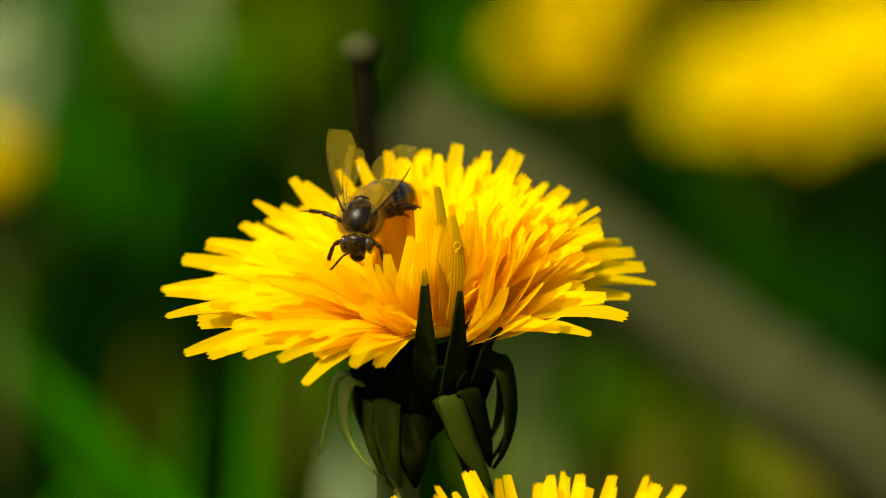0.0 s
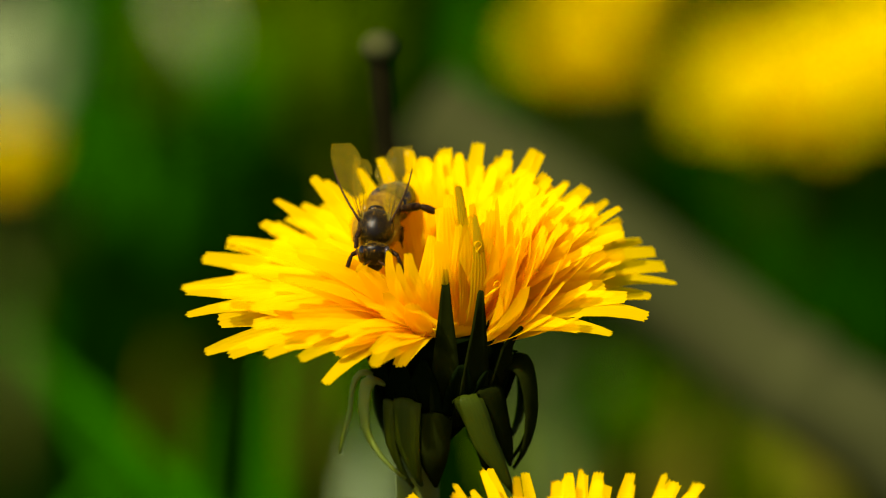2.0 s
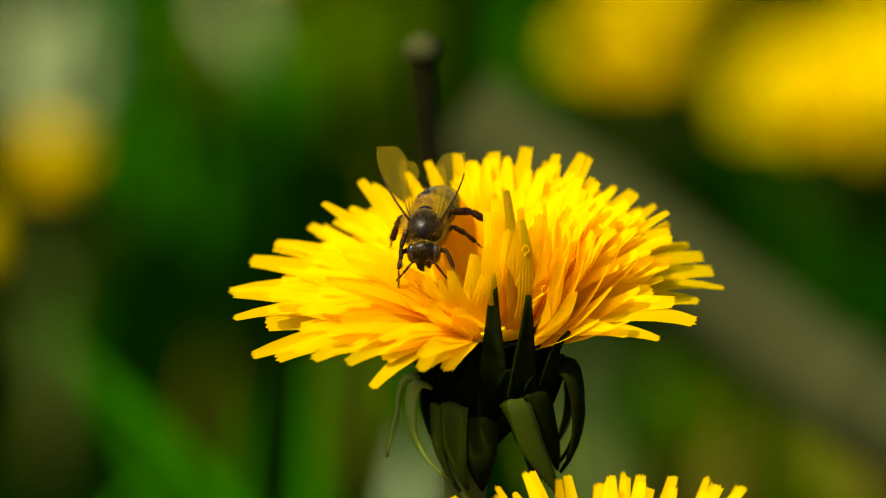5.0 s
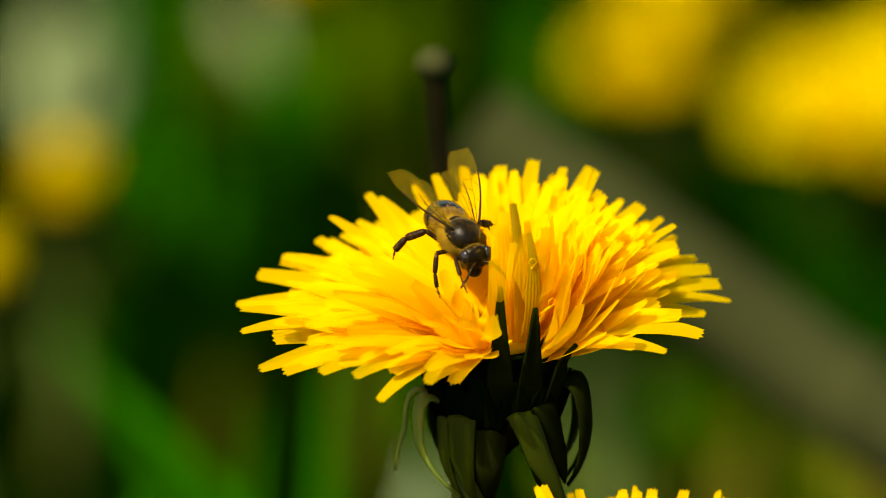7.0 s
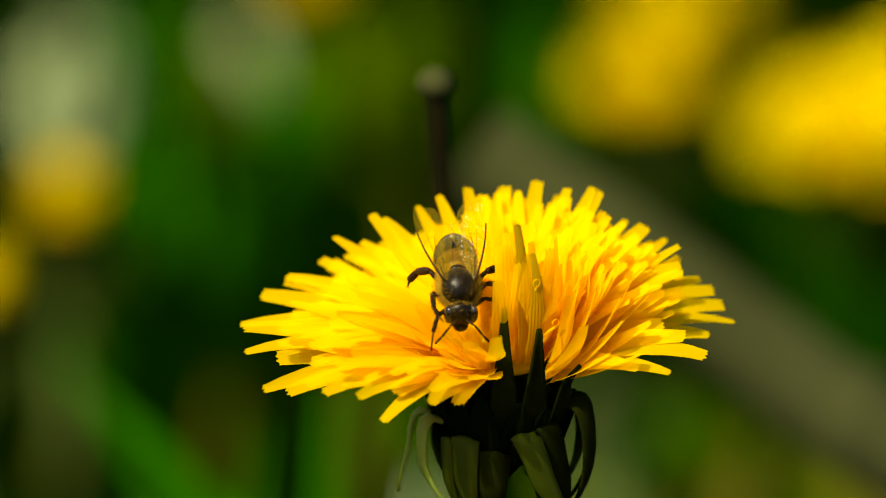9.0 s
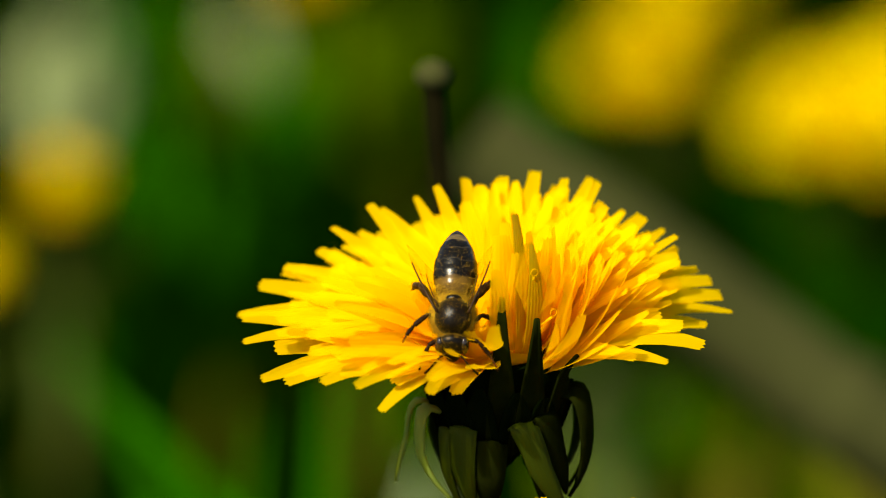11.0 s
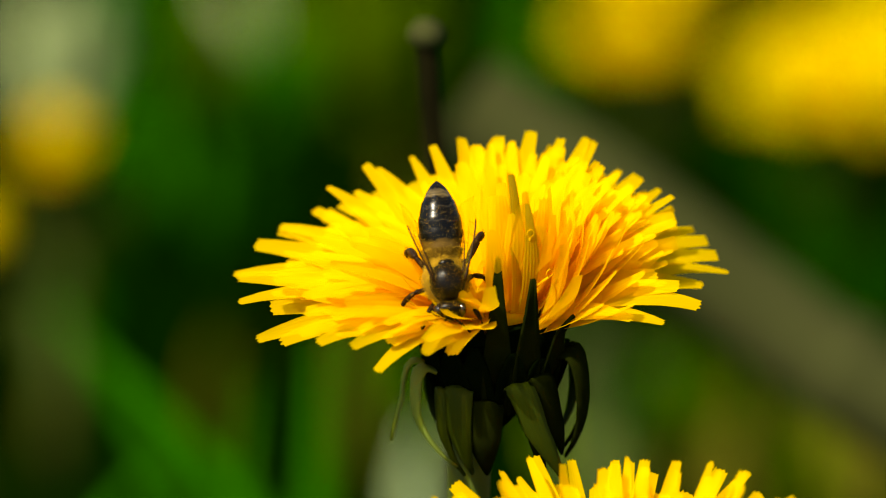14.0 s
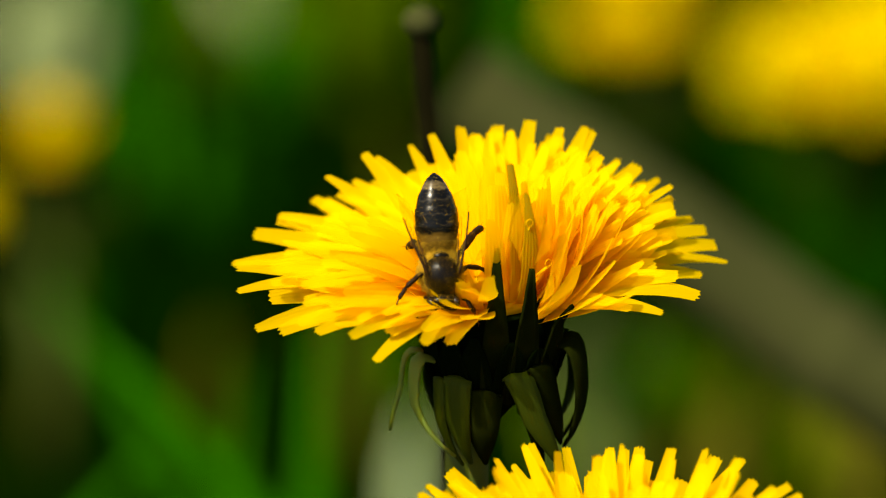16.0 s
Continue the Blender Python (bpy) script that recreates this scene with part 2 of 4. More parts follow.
def tube(bm, path, radii, sides=8):
    """A round tapering limb along a line, closed at both ends."""
    n = len(path) - 1
    rings, s = [], None
    for i, c in enumerate(path):
        t = (path[min(i + 1, n)] - path[max(i - 1, 0)]).normalized()
        s = t.orthogonal() if s is None else s - t * s.dot(t)
        s.normalize()
        u = t.cross(s)
        rings.append([bm.verts.new(c + (s * math.cos(a) + u * math.sin(a)) * radii[i]) for a in (2 * math.pi * j / sides for j in range(sides))])
    for a, b in zip(rings, rings[1:]):
        for j in range(sides):
            bm.faces.new((a[j], a[(j + 1) % sides], b[(j + 1) % sides], b[j]))
    bm.faces.new(rings[0][::-1])
    bm.faces.new(rings[-1])
    return bm


def lathe(bm, profile, sides=28, wobble=0.0, rng=random):
    rings = []
    for r, z in profile:
        rings.append([bm.verts.new(((r + rng.uniform(-wobble, wobble)) * math.cos(a), (r + rng.uniform(-wobble, wobble)) * math.sin(a), z))
                      for a in (2 * math.pi * j / sides for j in range(sides))])
    for a, b in zip(rings, rings[1:]):
        for j in range(sides):
            bm.faces.new((a[j], a[(j + 1) % sides], b[(j + 1) % sides], b[j]))
    bm.faces.new(rings[0][::-1])
    bm.faces.new(rings[-1])
    return bm


def polar(az, el, length):
    a, e = radians(az), radians(el)
    return Vector((math.cos(e) * math.cos(a), math.cos(e) * math.sin(a), math.sin(e))) * length


def add_noise(bm, size, amount):
    for v in bm.verts:
        v.co += noise.noise_vector(v.co / size) * amount
    return bm


# ------------------------------------------------------------ dandelions
def floret(head, z0, az, el, length, width, bend, twist, rng, curl=0.0, steps=8, nu=6, ring=None, sink=0.0):
    """One strap-shaped floret of a head whose middle is z0 above the base: it rises steeply and bends outwards to its toothed tip."""
    out = polar(az, 0, 1)
    base = out * MM * (ring or 5.2 * (1 - max(el, 0) / 110)) + Vector((0, 0, z0 + (0.2 + max(el, 0) * 0.02 - sink) * MM))
    tip = Vector((0, 0, z0)) + polar(az, el, length * MM)
    reach = (tip - base).length
    start = min(89, el + bend)
    ctrl = base + polar(az, start, reach * 0.55)
    path = bezier(base, ctrl, tip, steps)
    if curl:
        for i in range(steps - 2, steps + 1):
            path[i] = path[i] + Vector((-out.x * 0.4, -out.y * 0.4, 1)) * curl * MM * ((i - steps + 3) / 3) ** 2
    side = Matrix.Rotation(radians(twist), 3, tip - base) @ Vector((-out.y, out.x, 0))
    lean, taper = rng.uniform(-0.9, 0.9), rng.uniform(0.42, 0.78)
    path = [p + side * (lean * MM * (i / steps) ** 2) for i, p in enumerate(path)]
    widths = []
    for i in range(steps + 1):
        k = i / steps
        widths.append(width * MM * (0.72 + 0.28 * min(1, k / 0.5)) * (1 - taper * max(0, k - 0.5) / 0.5))
    bm = bmesh.new()
    ribbon(bm, [p - base for p in path], [side] * (steps + 1), widths, cup=rng.uniform(0.0, 0.12), thick=0, nu=nu, teeth=0.42 * MM, rng=rng)
    ob = part("floret", bm, FLORET, head)
    ob.location = base
    return ob


def style(head, z0, az, el, length, rng):
    """A forked, curling style between the florets."""
    base = polar(az, 0, 3.2 * MM) + Vector((0, 0, z0))
    tip = Vector((0, 0, z0)) + polar(az, el, length * MM)
    bm = bmesh.new()
    path = bezier(base, base + (tip - base) * 0.5 + Vector((0, 0, 1 * MM)), tip, 5)
    tube(bm, path, [0.12 * MM] * 6, 5)
    for sgn in (-1, 1):
        side = polar(az + 90 * sgn, 0, 1)
        loop = [tip + side * (0.36 * MM * math.sin(a)) + Vector((0, 0, 0.36 * MM * (1 - math.cos(a)))) for a in (k * 0.62 for k in range(7))]
        tube(bm, loop, [0.045 * MM] * 7, 4)
    return part("style", bm, STYLE, head)


def upright_bract(head, z0, az, length, width, lean=8, hook=0.0):
    out = polar(az, 0, 1)
    base = out * 4.9 * MM + Vector((0, 0, z0 - 8.6 * MM))
    mid = out * 7.0 * MM + Vector((0, 0, z0 - 3 * MM))
    tip = out * (6.4 + lean * 0.1) * MM + Vector((0, 0, z0 + (length - 9) * MM))
    path = bezier(base, mid, tip, 8)
    if hook:
        path[-1] += out * hook * MM
        path[-2] += out * hook * 0.4 * MM
    side = Vector((-out.y, out.x, 0))
    w = [width * MM * f for f in (0.9, 1, 1, 0.95, 0.85, 0.7, 0.5, 0.34, 0.16)]
    bm = bmesh.new()
    ribbon(bm, path, [side] * 9, w, cup=-0.12, thick=0.0003, nu=4)
    return part("bract", bm, BRACT_SHADED if length > 9 else CALYX, head)


def reflexed_bract(head, z0, az, out_by, drop, width, slant=0.0, flare=0.0, start=6.5, label=""):
    """An outer bract that arches away from the cup and hangs down beside it, slanting along the rim."""
    out, along = polar(az, 0, MM), polar(az + 90, 0, MM)
    up = Vector((0, 0, MM))
    base = out * 6.3 + up * (z0 / MM - start)
    knee = base + out * out_by + up * 2.0
    hang = base + out * out_by - up * drop * 0.42 + along * slant * 0.4
    tip = base + out * (out_by * 0.7 + flare) - up * drop + along * slant
    path = bezier(base, knee, hang, 5)[:-1] + bezier(hang, base + out * (out_by * 1.05 + flare * 0.3) - up * drop * 0.75 + along * slant * 0.75, tip, 4)
    w = [width * MM * f for f in (0.8, 0.92, 1, 1, 0.95, 0.86, 0.72, 0.52, 0.3, 0.1)]
    bm = bmesh.new()
    ribbon(bm, path, [along / MM] * len(path), w[:len(path)], cup=-0.14, thick=0.00028, nu=4)
    return part("outer_bract", bm, BRACT, head, label)


def dandelion_body(head, z0, rng, stem_radius=2.0, lean=0.0):
    """Stem, cup and receptacle; lean: how far in millimetres the foot of the cup lies aside, where the stem bends."""
    neck = Vector((lean * MM, 0, z0 - 12.5 * MM))
    bm = bmesh.new()
    tube(bm, [Vector((0.0, 0, 0)), Vector((0.001, 0.0005, z0 * 0.35)), Vector((0.0006 + lean * 0.7 * MM, 0, z0 * 0.7)), neck - Vector((0, 0, 8 * MM)), neck],
         [stem_radius * MM * 1.1, stem_radius * MM, stem_radius * MM, stem_radius * MM, stem_radius * MM * 1.15], 12)
    part("stem", add_noise(bm, 0.006, 0.00015), STEM, head, "hollow pale green stem")
    bm = bmesh.new()
    lathe(bm, [(2.2 * MM, z0 - 13.2 * MM), (2.9 * MM, z0 - 12.0 * MM), (4.2 * MM, z0 - 9.8 * MM), (5.4 * MM, z0 - 7 * MM),
               (5.8 * MM, z0 - 3 * MM), (5.7 * MM, z0 - 0.5 * MM), (4.0 * MM, z0 - 0.3 * MM), (1.0 * MM, z0 - 0.2 * MM)], 30, 0.03 * MM, rng)
    for v in bm.verts:
        v.co.x += lean * MM * min(1.0, max(0.0, (z0 - v.co.z) / MM - 3) / 9.5) ** 1.4
    part("cup", bm, CALYX, head, "green cup of the flower head, coloured near-black for shade")
    bm = bmesh.new()
    lathe(bm, [(4.2 * MM, z0 - 0.3 * MM), (3.9 * MM, z0 + 0.4 * MM), (3.2 * MM, z0 + 1.0 * MM), (0.5 * MM, z0 + 1.4 * MM)], 24, 0.1 * MM, rng)
    part("receptacle", bm, PITH, head, "pale yellow receptacle between the florets")


def whorl(head, z0, rng, count, el, el_var, length, length_var, width, az0=0.0, az1=360.0, bend=14, curl=0.0, steps=7, nu=6, ring=None):
    for k in range(count):
        az = az0 + (az1 - az0) * (k + rng.uniform(-0.35, 0.35)) / count
        floret(head, z0, az, el + rng.uniform(-el_var, el_var), length + rng.uniform(-1.5, 1.0) * length_var,
               width * rng.uniform(0.78, 1.15), bend + rng.uniform(-10, 10), 38 * math.cos(radians(az)) + rng.uniform(-20, 20), rng, curl * rng.uniform(-0.3, 1), steps, nu, ring)


# azimuth, elevation, length of the outer florets, going round the head
LEFT = [(172, 6, 25), (182, 6, 24.5), (188, 5, 24.5), (165, 9, 24), (157, 10, 23), (155, 12, 23), (144, 14, 22), (145, 23, 21), (135, 21, 20),
        (137, 30, 20), (131, 32, 19), (202, 0, 24), (208, 0, 22.5), (220, 2, 21), (194, 9, 22), (232, 6, 17), (235, -3, 18.5), (255, 1, 14), (227, 5, 20)]
BACK = [(120, 33, 19), (115, 39, 18.5), (105, 42, 18.5), (97, 39, 18), (90, 42, 18.5), (85, 42, 18), (73, 43, 19), (68, 38, 18), (62, 41, 19),
        (55, 39, 20), (51, 37, 20), (47, 27, 20), (38, 27, 20), (35, 21, 21), (32, 16, 20), (35, 18, 18)]
RIGHT = [(24, 12, 21.5), (20, 10, 22), (17, 8, 22.3), (14, 5, 22.8), (10, 4, 20), (340, 8.5, 20.6), (334, 4.5, 17.6), (345, 14, 18.5), (328, 5.5, 15.0), (28, 17, 20), (40, 24, 20), (33, 14, 20.5)]
FRONT = [(272, 53, 13.5), (277, 69, 14), (283, 73, 14.5), (301, 67, 14.5), (285, 59, 14), (289, 72, 16), (296, 60, 15), (297, 54, 13.5),
         (316, 64, 14), (323, 58, 13), (313, 47, 13), (322, 48, 14), (354, 59, 14), (323, 65, 15), (46, 38, 16), (48, 45, 16), (51, 46, 15), (235, 14, 15), (247, 12, 13)]
# azimuth, elevation, length, and elevation once pushed aside
PRESSED = [(230, 47, 12, 2), (244, 42, 12.5, 2), (251, 47, 12.5, 2), (241, 28, 13, 2), (240, 36, 11, 2), (258, 62, 11.2, -14), (266, 66, 11.6, 8), (262, 52, 10.8, -14)]


def main_dandelion():
    rng = random.Random(5)
    z0 = 0.19
    head = thing("dandelion", pose(0, 0, 0), "open yellow dandelion with drooping green bracts on its stem", "flower", "dandelions")
    dandelion_body(head, z0, rng, lean=-2.4)
    for az, el, length in LEFT + BACK:
        floret(head, z0, az, el, length, rng.uniform(2.0, 2.6), rng.uniform(6, 18), 36 * math.cos(radians(az)) + rng.uniform(-14, 14), rng)
    for az, el, length in RIGHT:
        floret(head, z0, az, el, length, rng.uniform(2.0, 2.6), rng.uniform(8, 16), rng.uniform(26, 44), rng, curl=rng.uniform(-0.6, 0.1))
    pressed = []
    for az, el, length in FRONT:
        ob = floret(head, z0, az, el, length, 1.6 if az in (289, 296) else rng.uniform(1.9, 2.5), rng.uniform(2, 10), rng.uniform(-22, 22), rng, curl=rng.uniform(0, 0.3), ring=6.0 if az in (289, 296) else 4.6)
        if az in (289, 296):
            ob.data.materials[0] = STRIPED
            ob["label"] = "floret with an olive back"
    for az, el, length, low in PRESSED:
        ob = floret(head, z0, az, el, length, rng.uniform(2.0, 2.6), rng.uniform(2, 10), rng.uniform(-25, 25), rng, curl=rng.uniform(0.3, 0.7), ring=4.6)
        pressed.append((ob, az, el - low))
    # the lower tiers on the sunlit side
    whorl(head, z0, rng, 14, 8, 5, 17.5, 1.5, 2.4, 200, 252, bend=9, ring=5.0)
    whorl(head, z0, rng, 34, 9, 5, 20.5, 1.6, 2.5, 128, 222, bend=9)
    whorl(head, z0, rng, 34, 18, 5, 18.2, 1.6, 2.4, 105, 222, bend=11)
    whorl(head, z0, rng, 28, 27, 5, 16, 1.6, 2.3, 98, 205)
    whorl(head, z0, rng, 22, 20, 6, 13.5, 1.5, 2.3, 110, 215, bend=8)
    whorl(head, z0, rng, 18, 32, 8, 9.5, 1.2, 2.2, 95, 250, bend=8, curl=0.5)
    whorl(head, z0, rng, 14, 24, 8, 11.5, 1.4, 2.0, 208, 262, bend=10, curl=0.7)
    # the far side
    whorl(head, z0, rng, 18, 37, 5, 15, 1.6, 2.3, 85, 125)
    whorl(head, z0, rng, 30, 46, 6, 16, 1.6, 2.4, 5, 105)
    whorl(head, z0, rng, 26, 35, 7, 17, 1.8, 2.4, 5, 100, bend=10)
    whorl(head, z0, rng, 24, 56, 7, 13.5, 1.4, 2.4, 0, 110, bend=8)
    # the shaded side: a low skirt, steep outer florets seen from behind
    whorl(head, z0, rng, 20, 22, 7, 18.5, 1.8, 2.4, 2, 55, bend=10)
    whorl(head, z0, rng, 12, 16, 4, 16.5, 1.6, 2.2, -14, 22, bend=12)
    whorl(head, z0, rng, 16, 33, 5, 16, 1.4, 2.3, -14, 40, bend=10)
    whorl(head, z0, rng, 12, 56, 7, 14.0, 1.1, 2.4, 282, 372, bend=6, ring=4.6)
    whorl(head, z0, rng, 9, 66, 7, 13.2, 1.2, 2.4, 278, 352, bend=5, ring=4.6)
    whorl(head, z0, rng, 9, 46, 6, 14.5, 1.2, 2.4, 318, 375, bend=8, ring=5.2)
    for az, el, length in ((311, 44, 13.5), (314, 30, 12.5), (318, 56, 14), (324, 40, 14), (328, 24, 14.5), (333, 34, 15), (337, 50, 14), (341, 22, 16), (346, 36, 15.5), (350, 28, 16), (356, 20, 17), (318, 14, 13.5), (328, 12, 15.5)):
        floret(head, z0, az, el, length, rng.uniform(2.1, 2.7), rng.uniform(6, 12), rng.uniform(-5, 30), rng, ring=6.1, sink=1.3)
    # the short inner florets
    whorl(head, z0, rng, 16, 66, 12, 10.5, 1.5, 2.2, -95, 110, bend=6)
    whorl(head, z0, rng, 16, 55, 12, 5.5, 0.8, 1.9, 0, 360, bend=5)
    floret(head, z0, 254, 26, 11.2, 2.5, 12, 10, rng, curl=0.4, ring=6.2)
    floret(head, z0, 246, -9, 9.4, 2.9, 75, 8, rng, ring=5.6)
    floret(head, z0, 238, -2, 11, 2.4, 50, -12, rng, ring=5.2)
    for k in range(12):
        style(head, z0, rng.uniform(-70, 40), rng.uniform(30, 62), rng.uniform(9, 13.5), rng)
    for az, length, lean, hook in ((272, 16.5, 4, 0), (296, 14.5, 14, 0), (321, 10.5, 16, 1.2), (255, 7.5, 4, 0), (235, 7.5, 4, 0), (212, 7.5, 4, 0),
                                   (284, 7, 4, 0), (307, 6, 4, 0), (340, 5.5, 4, 0), (190, 7.5, 4, 0), (5, 5.5, 4, 0), (60, 7.5, 4, 0), (100, 7.5, 4, 0), (140, 7.5, 4, 0), (165, 7.5, 4, 0)):
        upright_bract(head, z0, az, length, 2.9 if length > 9 else 3.2, lean, hook)
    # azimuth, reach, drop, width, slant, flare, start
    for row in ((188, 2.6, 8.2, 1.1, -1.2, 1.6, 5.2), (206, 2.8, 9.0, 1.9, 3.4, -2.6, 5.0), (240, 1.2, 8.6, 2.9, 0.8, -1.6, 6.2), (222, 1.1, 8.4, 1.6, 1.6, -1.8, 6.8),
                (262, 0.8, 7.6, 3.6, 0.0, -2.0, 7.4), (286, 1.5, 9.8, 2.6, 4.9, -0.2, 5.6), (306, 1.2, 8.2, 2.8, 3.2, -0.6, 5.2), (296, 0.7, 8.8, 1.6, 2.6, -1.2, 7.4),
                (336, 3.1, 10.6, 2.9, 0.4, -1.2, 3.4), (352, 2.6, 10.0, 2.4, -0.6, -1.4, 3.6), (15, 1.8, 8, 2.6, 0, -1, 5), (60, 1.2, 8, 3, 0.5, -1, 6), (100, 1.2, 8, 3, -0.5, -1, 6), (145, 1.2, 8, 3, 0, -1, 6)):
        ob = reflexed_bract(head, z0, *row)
        # shade on these outer bracts comes from the darker colour
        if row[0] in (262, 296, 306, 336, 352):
            ob.data.materials[0] = BRACT_SHADED
        # these two get their sunlight from the paler colour
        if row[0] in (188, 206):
            ob.data.materials[0] = BRACT_SUNLIT
            ob["label"] = "curled outer bract with sunlight painted into its pale green"
    return head, pressed


def near_dandelion():
    rng = random.Random(9)
    z0 = 0.1653
    head = thing("dandelion", pose(0.0111, -0.0289, 0), "half-open yellow dandelion with upright florets", "flower", "dandelions")
    dandelion_body(head, z0, rng)
    whorl(head, z0, rng, 44, 18, 6, 21.5, 1.2, 2.4)
    whorl(head, z0, rng, 64, 34, 6, 22.3, 1.8, 2.3)
    whorl(head, z0, rng, 64, 43, 7, 21.0, 2.0, 2.2)
    whorl(head, z0, rng, 56, 52, 8, 18.8, 2.0, 2.2)
    whorl(head, z0, rng, 40, 63, 7, 16.4, 1.5, 2.4)
    whorl(head, z0, rng, 26, 74, 5, 14.6, 1.2, 2.0)
    whorl(head, z0, rng, 12, 84, 4, 14.2, 1.0, 1.9)
    # single florets that stand above the rest
    for az, el, length, twist in ((118, 58, 19.8, 10), (96, 56, 19.2, 50), (75, 54, 19.6, -20), (40, 54, 20.2, 10), (33, 50, 20.8, -15), (10, 47, 20.4, 20),
                                  (60, 52, 20, 30), (140, 50, 20.4, -10), (20, 53, 21.2, 0), (28, 50, 22.2, 15), (44, 52, 21.6, -10), (36, 56, 21, 20), (352, 42, 20.8, 30)):
        floret(head, z0, az, el, length, 2.2, 5, twist, rng, ring=4.0)
    for k in range(12):
        upright_bract(head, z0, k * 30, 9, 2.6)
        reflexed_bract(head, z0, k * 30 + 15, 3, 8, 3, 0)
    return head


def far_dandelion(x, y, z0, size, seed, tilt, label):
    rng = random.Random(seed)
    head = thing("dandelion", pose(x, y, 0, 0, 0, rng.uniform(0, 360)), label, "flower", "dandelions")
    dandelion_body(head, z0, rng)
    k = size / 45
    whorl(head, z0, rng, 26, 8 + tilt, 7, 22 * k, 1.5, 4.2, steps=4, nu=2)
    whorl(head, z0, rng, 22, 30 + tilt, 7, 20 * k, 1.5, 4.2, steps=4, nu=2)
    whorl(head, z0, rng, 18, 52 + tilt * 0.5, 7, 17 * k, 1.5, 4.0, steps=4, nu=2)
    whorl(head, z0, rng, 12, 75, 7, 13 * k, 1.5, 3.6, steps=4, nu=2)
    # far florets take the yellow that has light painted in
    for ob in head.children:
        if ob.name.startswith("floret"):
            ob.data.materials[0] = FLORET_LIT
    for k in range(9):
        reflexed_bract(head, z0, k * 40, 3, 8, 3, 0)
    return head


# ------------------------------------------------------------ ground and background plants
def ground_sheet():
    bm = bmesh.new()
    n = 60
    verts = {}
    for i in range(n + 1):
        for j in range(n + 1):
            x, y = (i / n - 0.5) * 2, (j / n - 0.5) * 2
            x, y = math.copysign(abs(x) ** 3, x) * 60, math.copysign(abs(y) ** 3, y) * 60 + 0.4
            h = noise.noise(Vector((x * 6, y * 6, 0))) * 0.008 if abs(x) < 3 and abs(y) < 3 else 0
            verts[i, j] = bm.verts.new((x, y, h - 0.006))
    for i in range(n):
        for j in range(n):
            bm.faces.new((verts[i, j], verts[i + 1, j], verts[i + 1, j + 1], verts[i, j + 1]))
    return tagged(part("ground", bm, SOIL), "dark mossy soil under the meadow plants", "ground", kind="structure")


def blade(bm, x, y, h, lean, az, width, rng, nu=2):
    out = polar(az, 0, 1)
    base = Vector((x, y, -0.004))
    path = bezier(base, base + Vector((0, 0, h * 0.7)) + out * lean * 0.2, base + Vector((0, 0, h)) + out * lean, 5)
    side = Vector((-out.y, out.x, 0))
    ribbon(bm, path, [side] * 6, [width * f for f in (0.7, 0.95, 1, 0.85, 0.6, 0.12)], cup=0.15, thick=0.0002, nu=nu, rng=rng)


def grass():
    rng = random.Random(3)
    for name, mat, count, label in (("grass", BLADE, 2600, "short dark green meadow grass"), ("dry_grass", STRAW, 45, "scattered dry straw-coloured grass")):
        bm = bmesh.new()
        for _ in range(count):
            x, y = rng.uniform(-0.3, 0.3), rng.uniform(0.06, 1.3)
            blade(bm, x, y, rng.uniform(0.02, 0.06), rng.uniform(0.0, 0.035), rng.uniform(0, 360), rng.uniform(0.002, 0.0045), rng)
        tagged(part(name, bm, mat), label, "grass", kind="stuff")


def leaf(foot, tip, width, mat, label, seed, category="leaf", group="broad leaves"):
    """A broad, slightly wavy leaf that rises from its foot on the ground to its tip."""
    rng = random.Random(seed)
    base, tip = Vector((*foot, -0.004)), Vector(tip)
    lean = tip - base
    path = bezier(base, base + Vector((lean.x * 0.3, lean.y * 0.3, lean.z * 0.75)), tip, 12)
    side = Vector((1, rng.uniform(-0.5, 0.5), 0))
    w = [width * math.sin(math.pi * min(0.97, 0.14 + 0.83 * i / 12)) * (1 + 0.12 * math.sin(i * 2.4 + seed)) for i in range(13)]
    bm = bmesh.new()
    ob = thing("leaf", pose(*base), label, category, group)
    path = [p - base for p in path]
    ribbon(bm, path, [side] * 13, w, cup=0.12, thick=0.0003, nu=4, rng=rng)
    part("blade", bm, mat, ob)
    bm = bmesh.new()
    tube(bm, path, [width * 0.05 * (1 - 0.07 * i) for i in range(13)], 6)
    part("midrib", bm, mat, ob)
    return ob


def bare_stalk():
    """A withered flower stalk that has lost its head."""
    ob = thing("bare_stalk", pose(-0.0038, 0.0539, 0), "dark withered flower stalk with a bare knob on top", "stalk")
    bm = bmesh.new()
    tube(bm, [Vector((0.004, 0, -0.004)), Vector((0.0022, 0, 0.09)), Vector((-0.0005, 0, 0.17)), Vector((-0.0025, 0, 0.1976))],
         [1.5 * MM, 1.4 * MM, 1.2 * MM, 1.1 * MM], 10)
    part("stem", add_noise(bm, 0.01, 0.0002), TWIG, ob)
    bm = bmesh.new()
    bmesh.ops.create_icosphere(bm, subdivisions=2, radius=1.9 * MM)
    for v in bm.verts:
        v.co = Vector((v.co.x - 0.0025, v.co.y, v.co.z * 0.8 + 0.1988))
    part("knob", add_noise(bm, 0.002, 0.0003), BARK, ob, "pale dry receptacle")


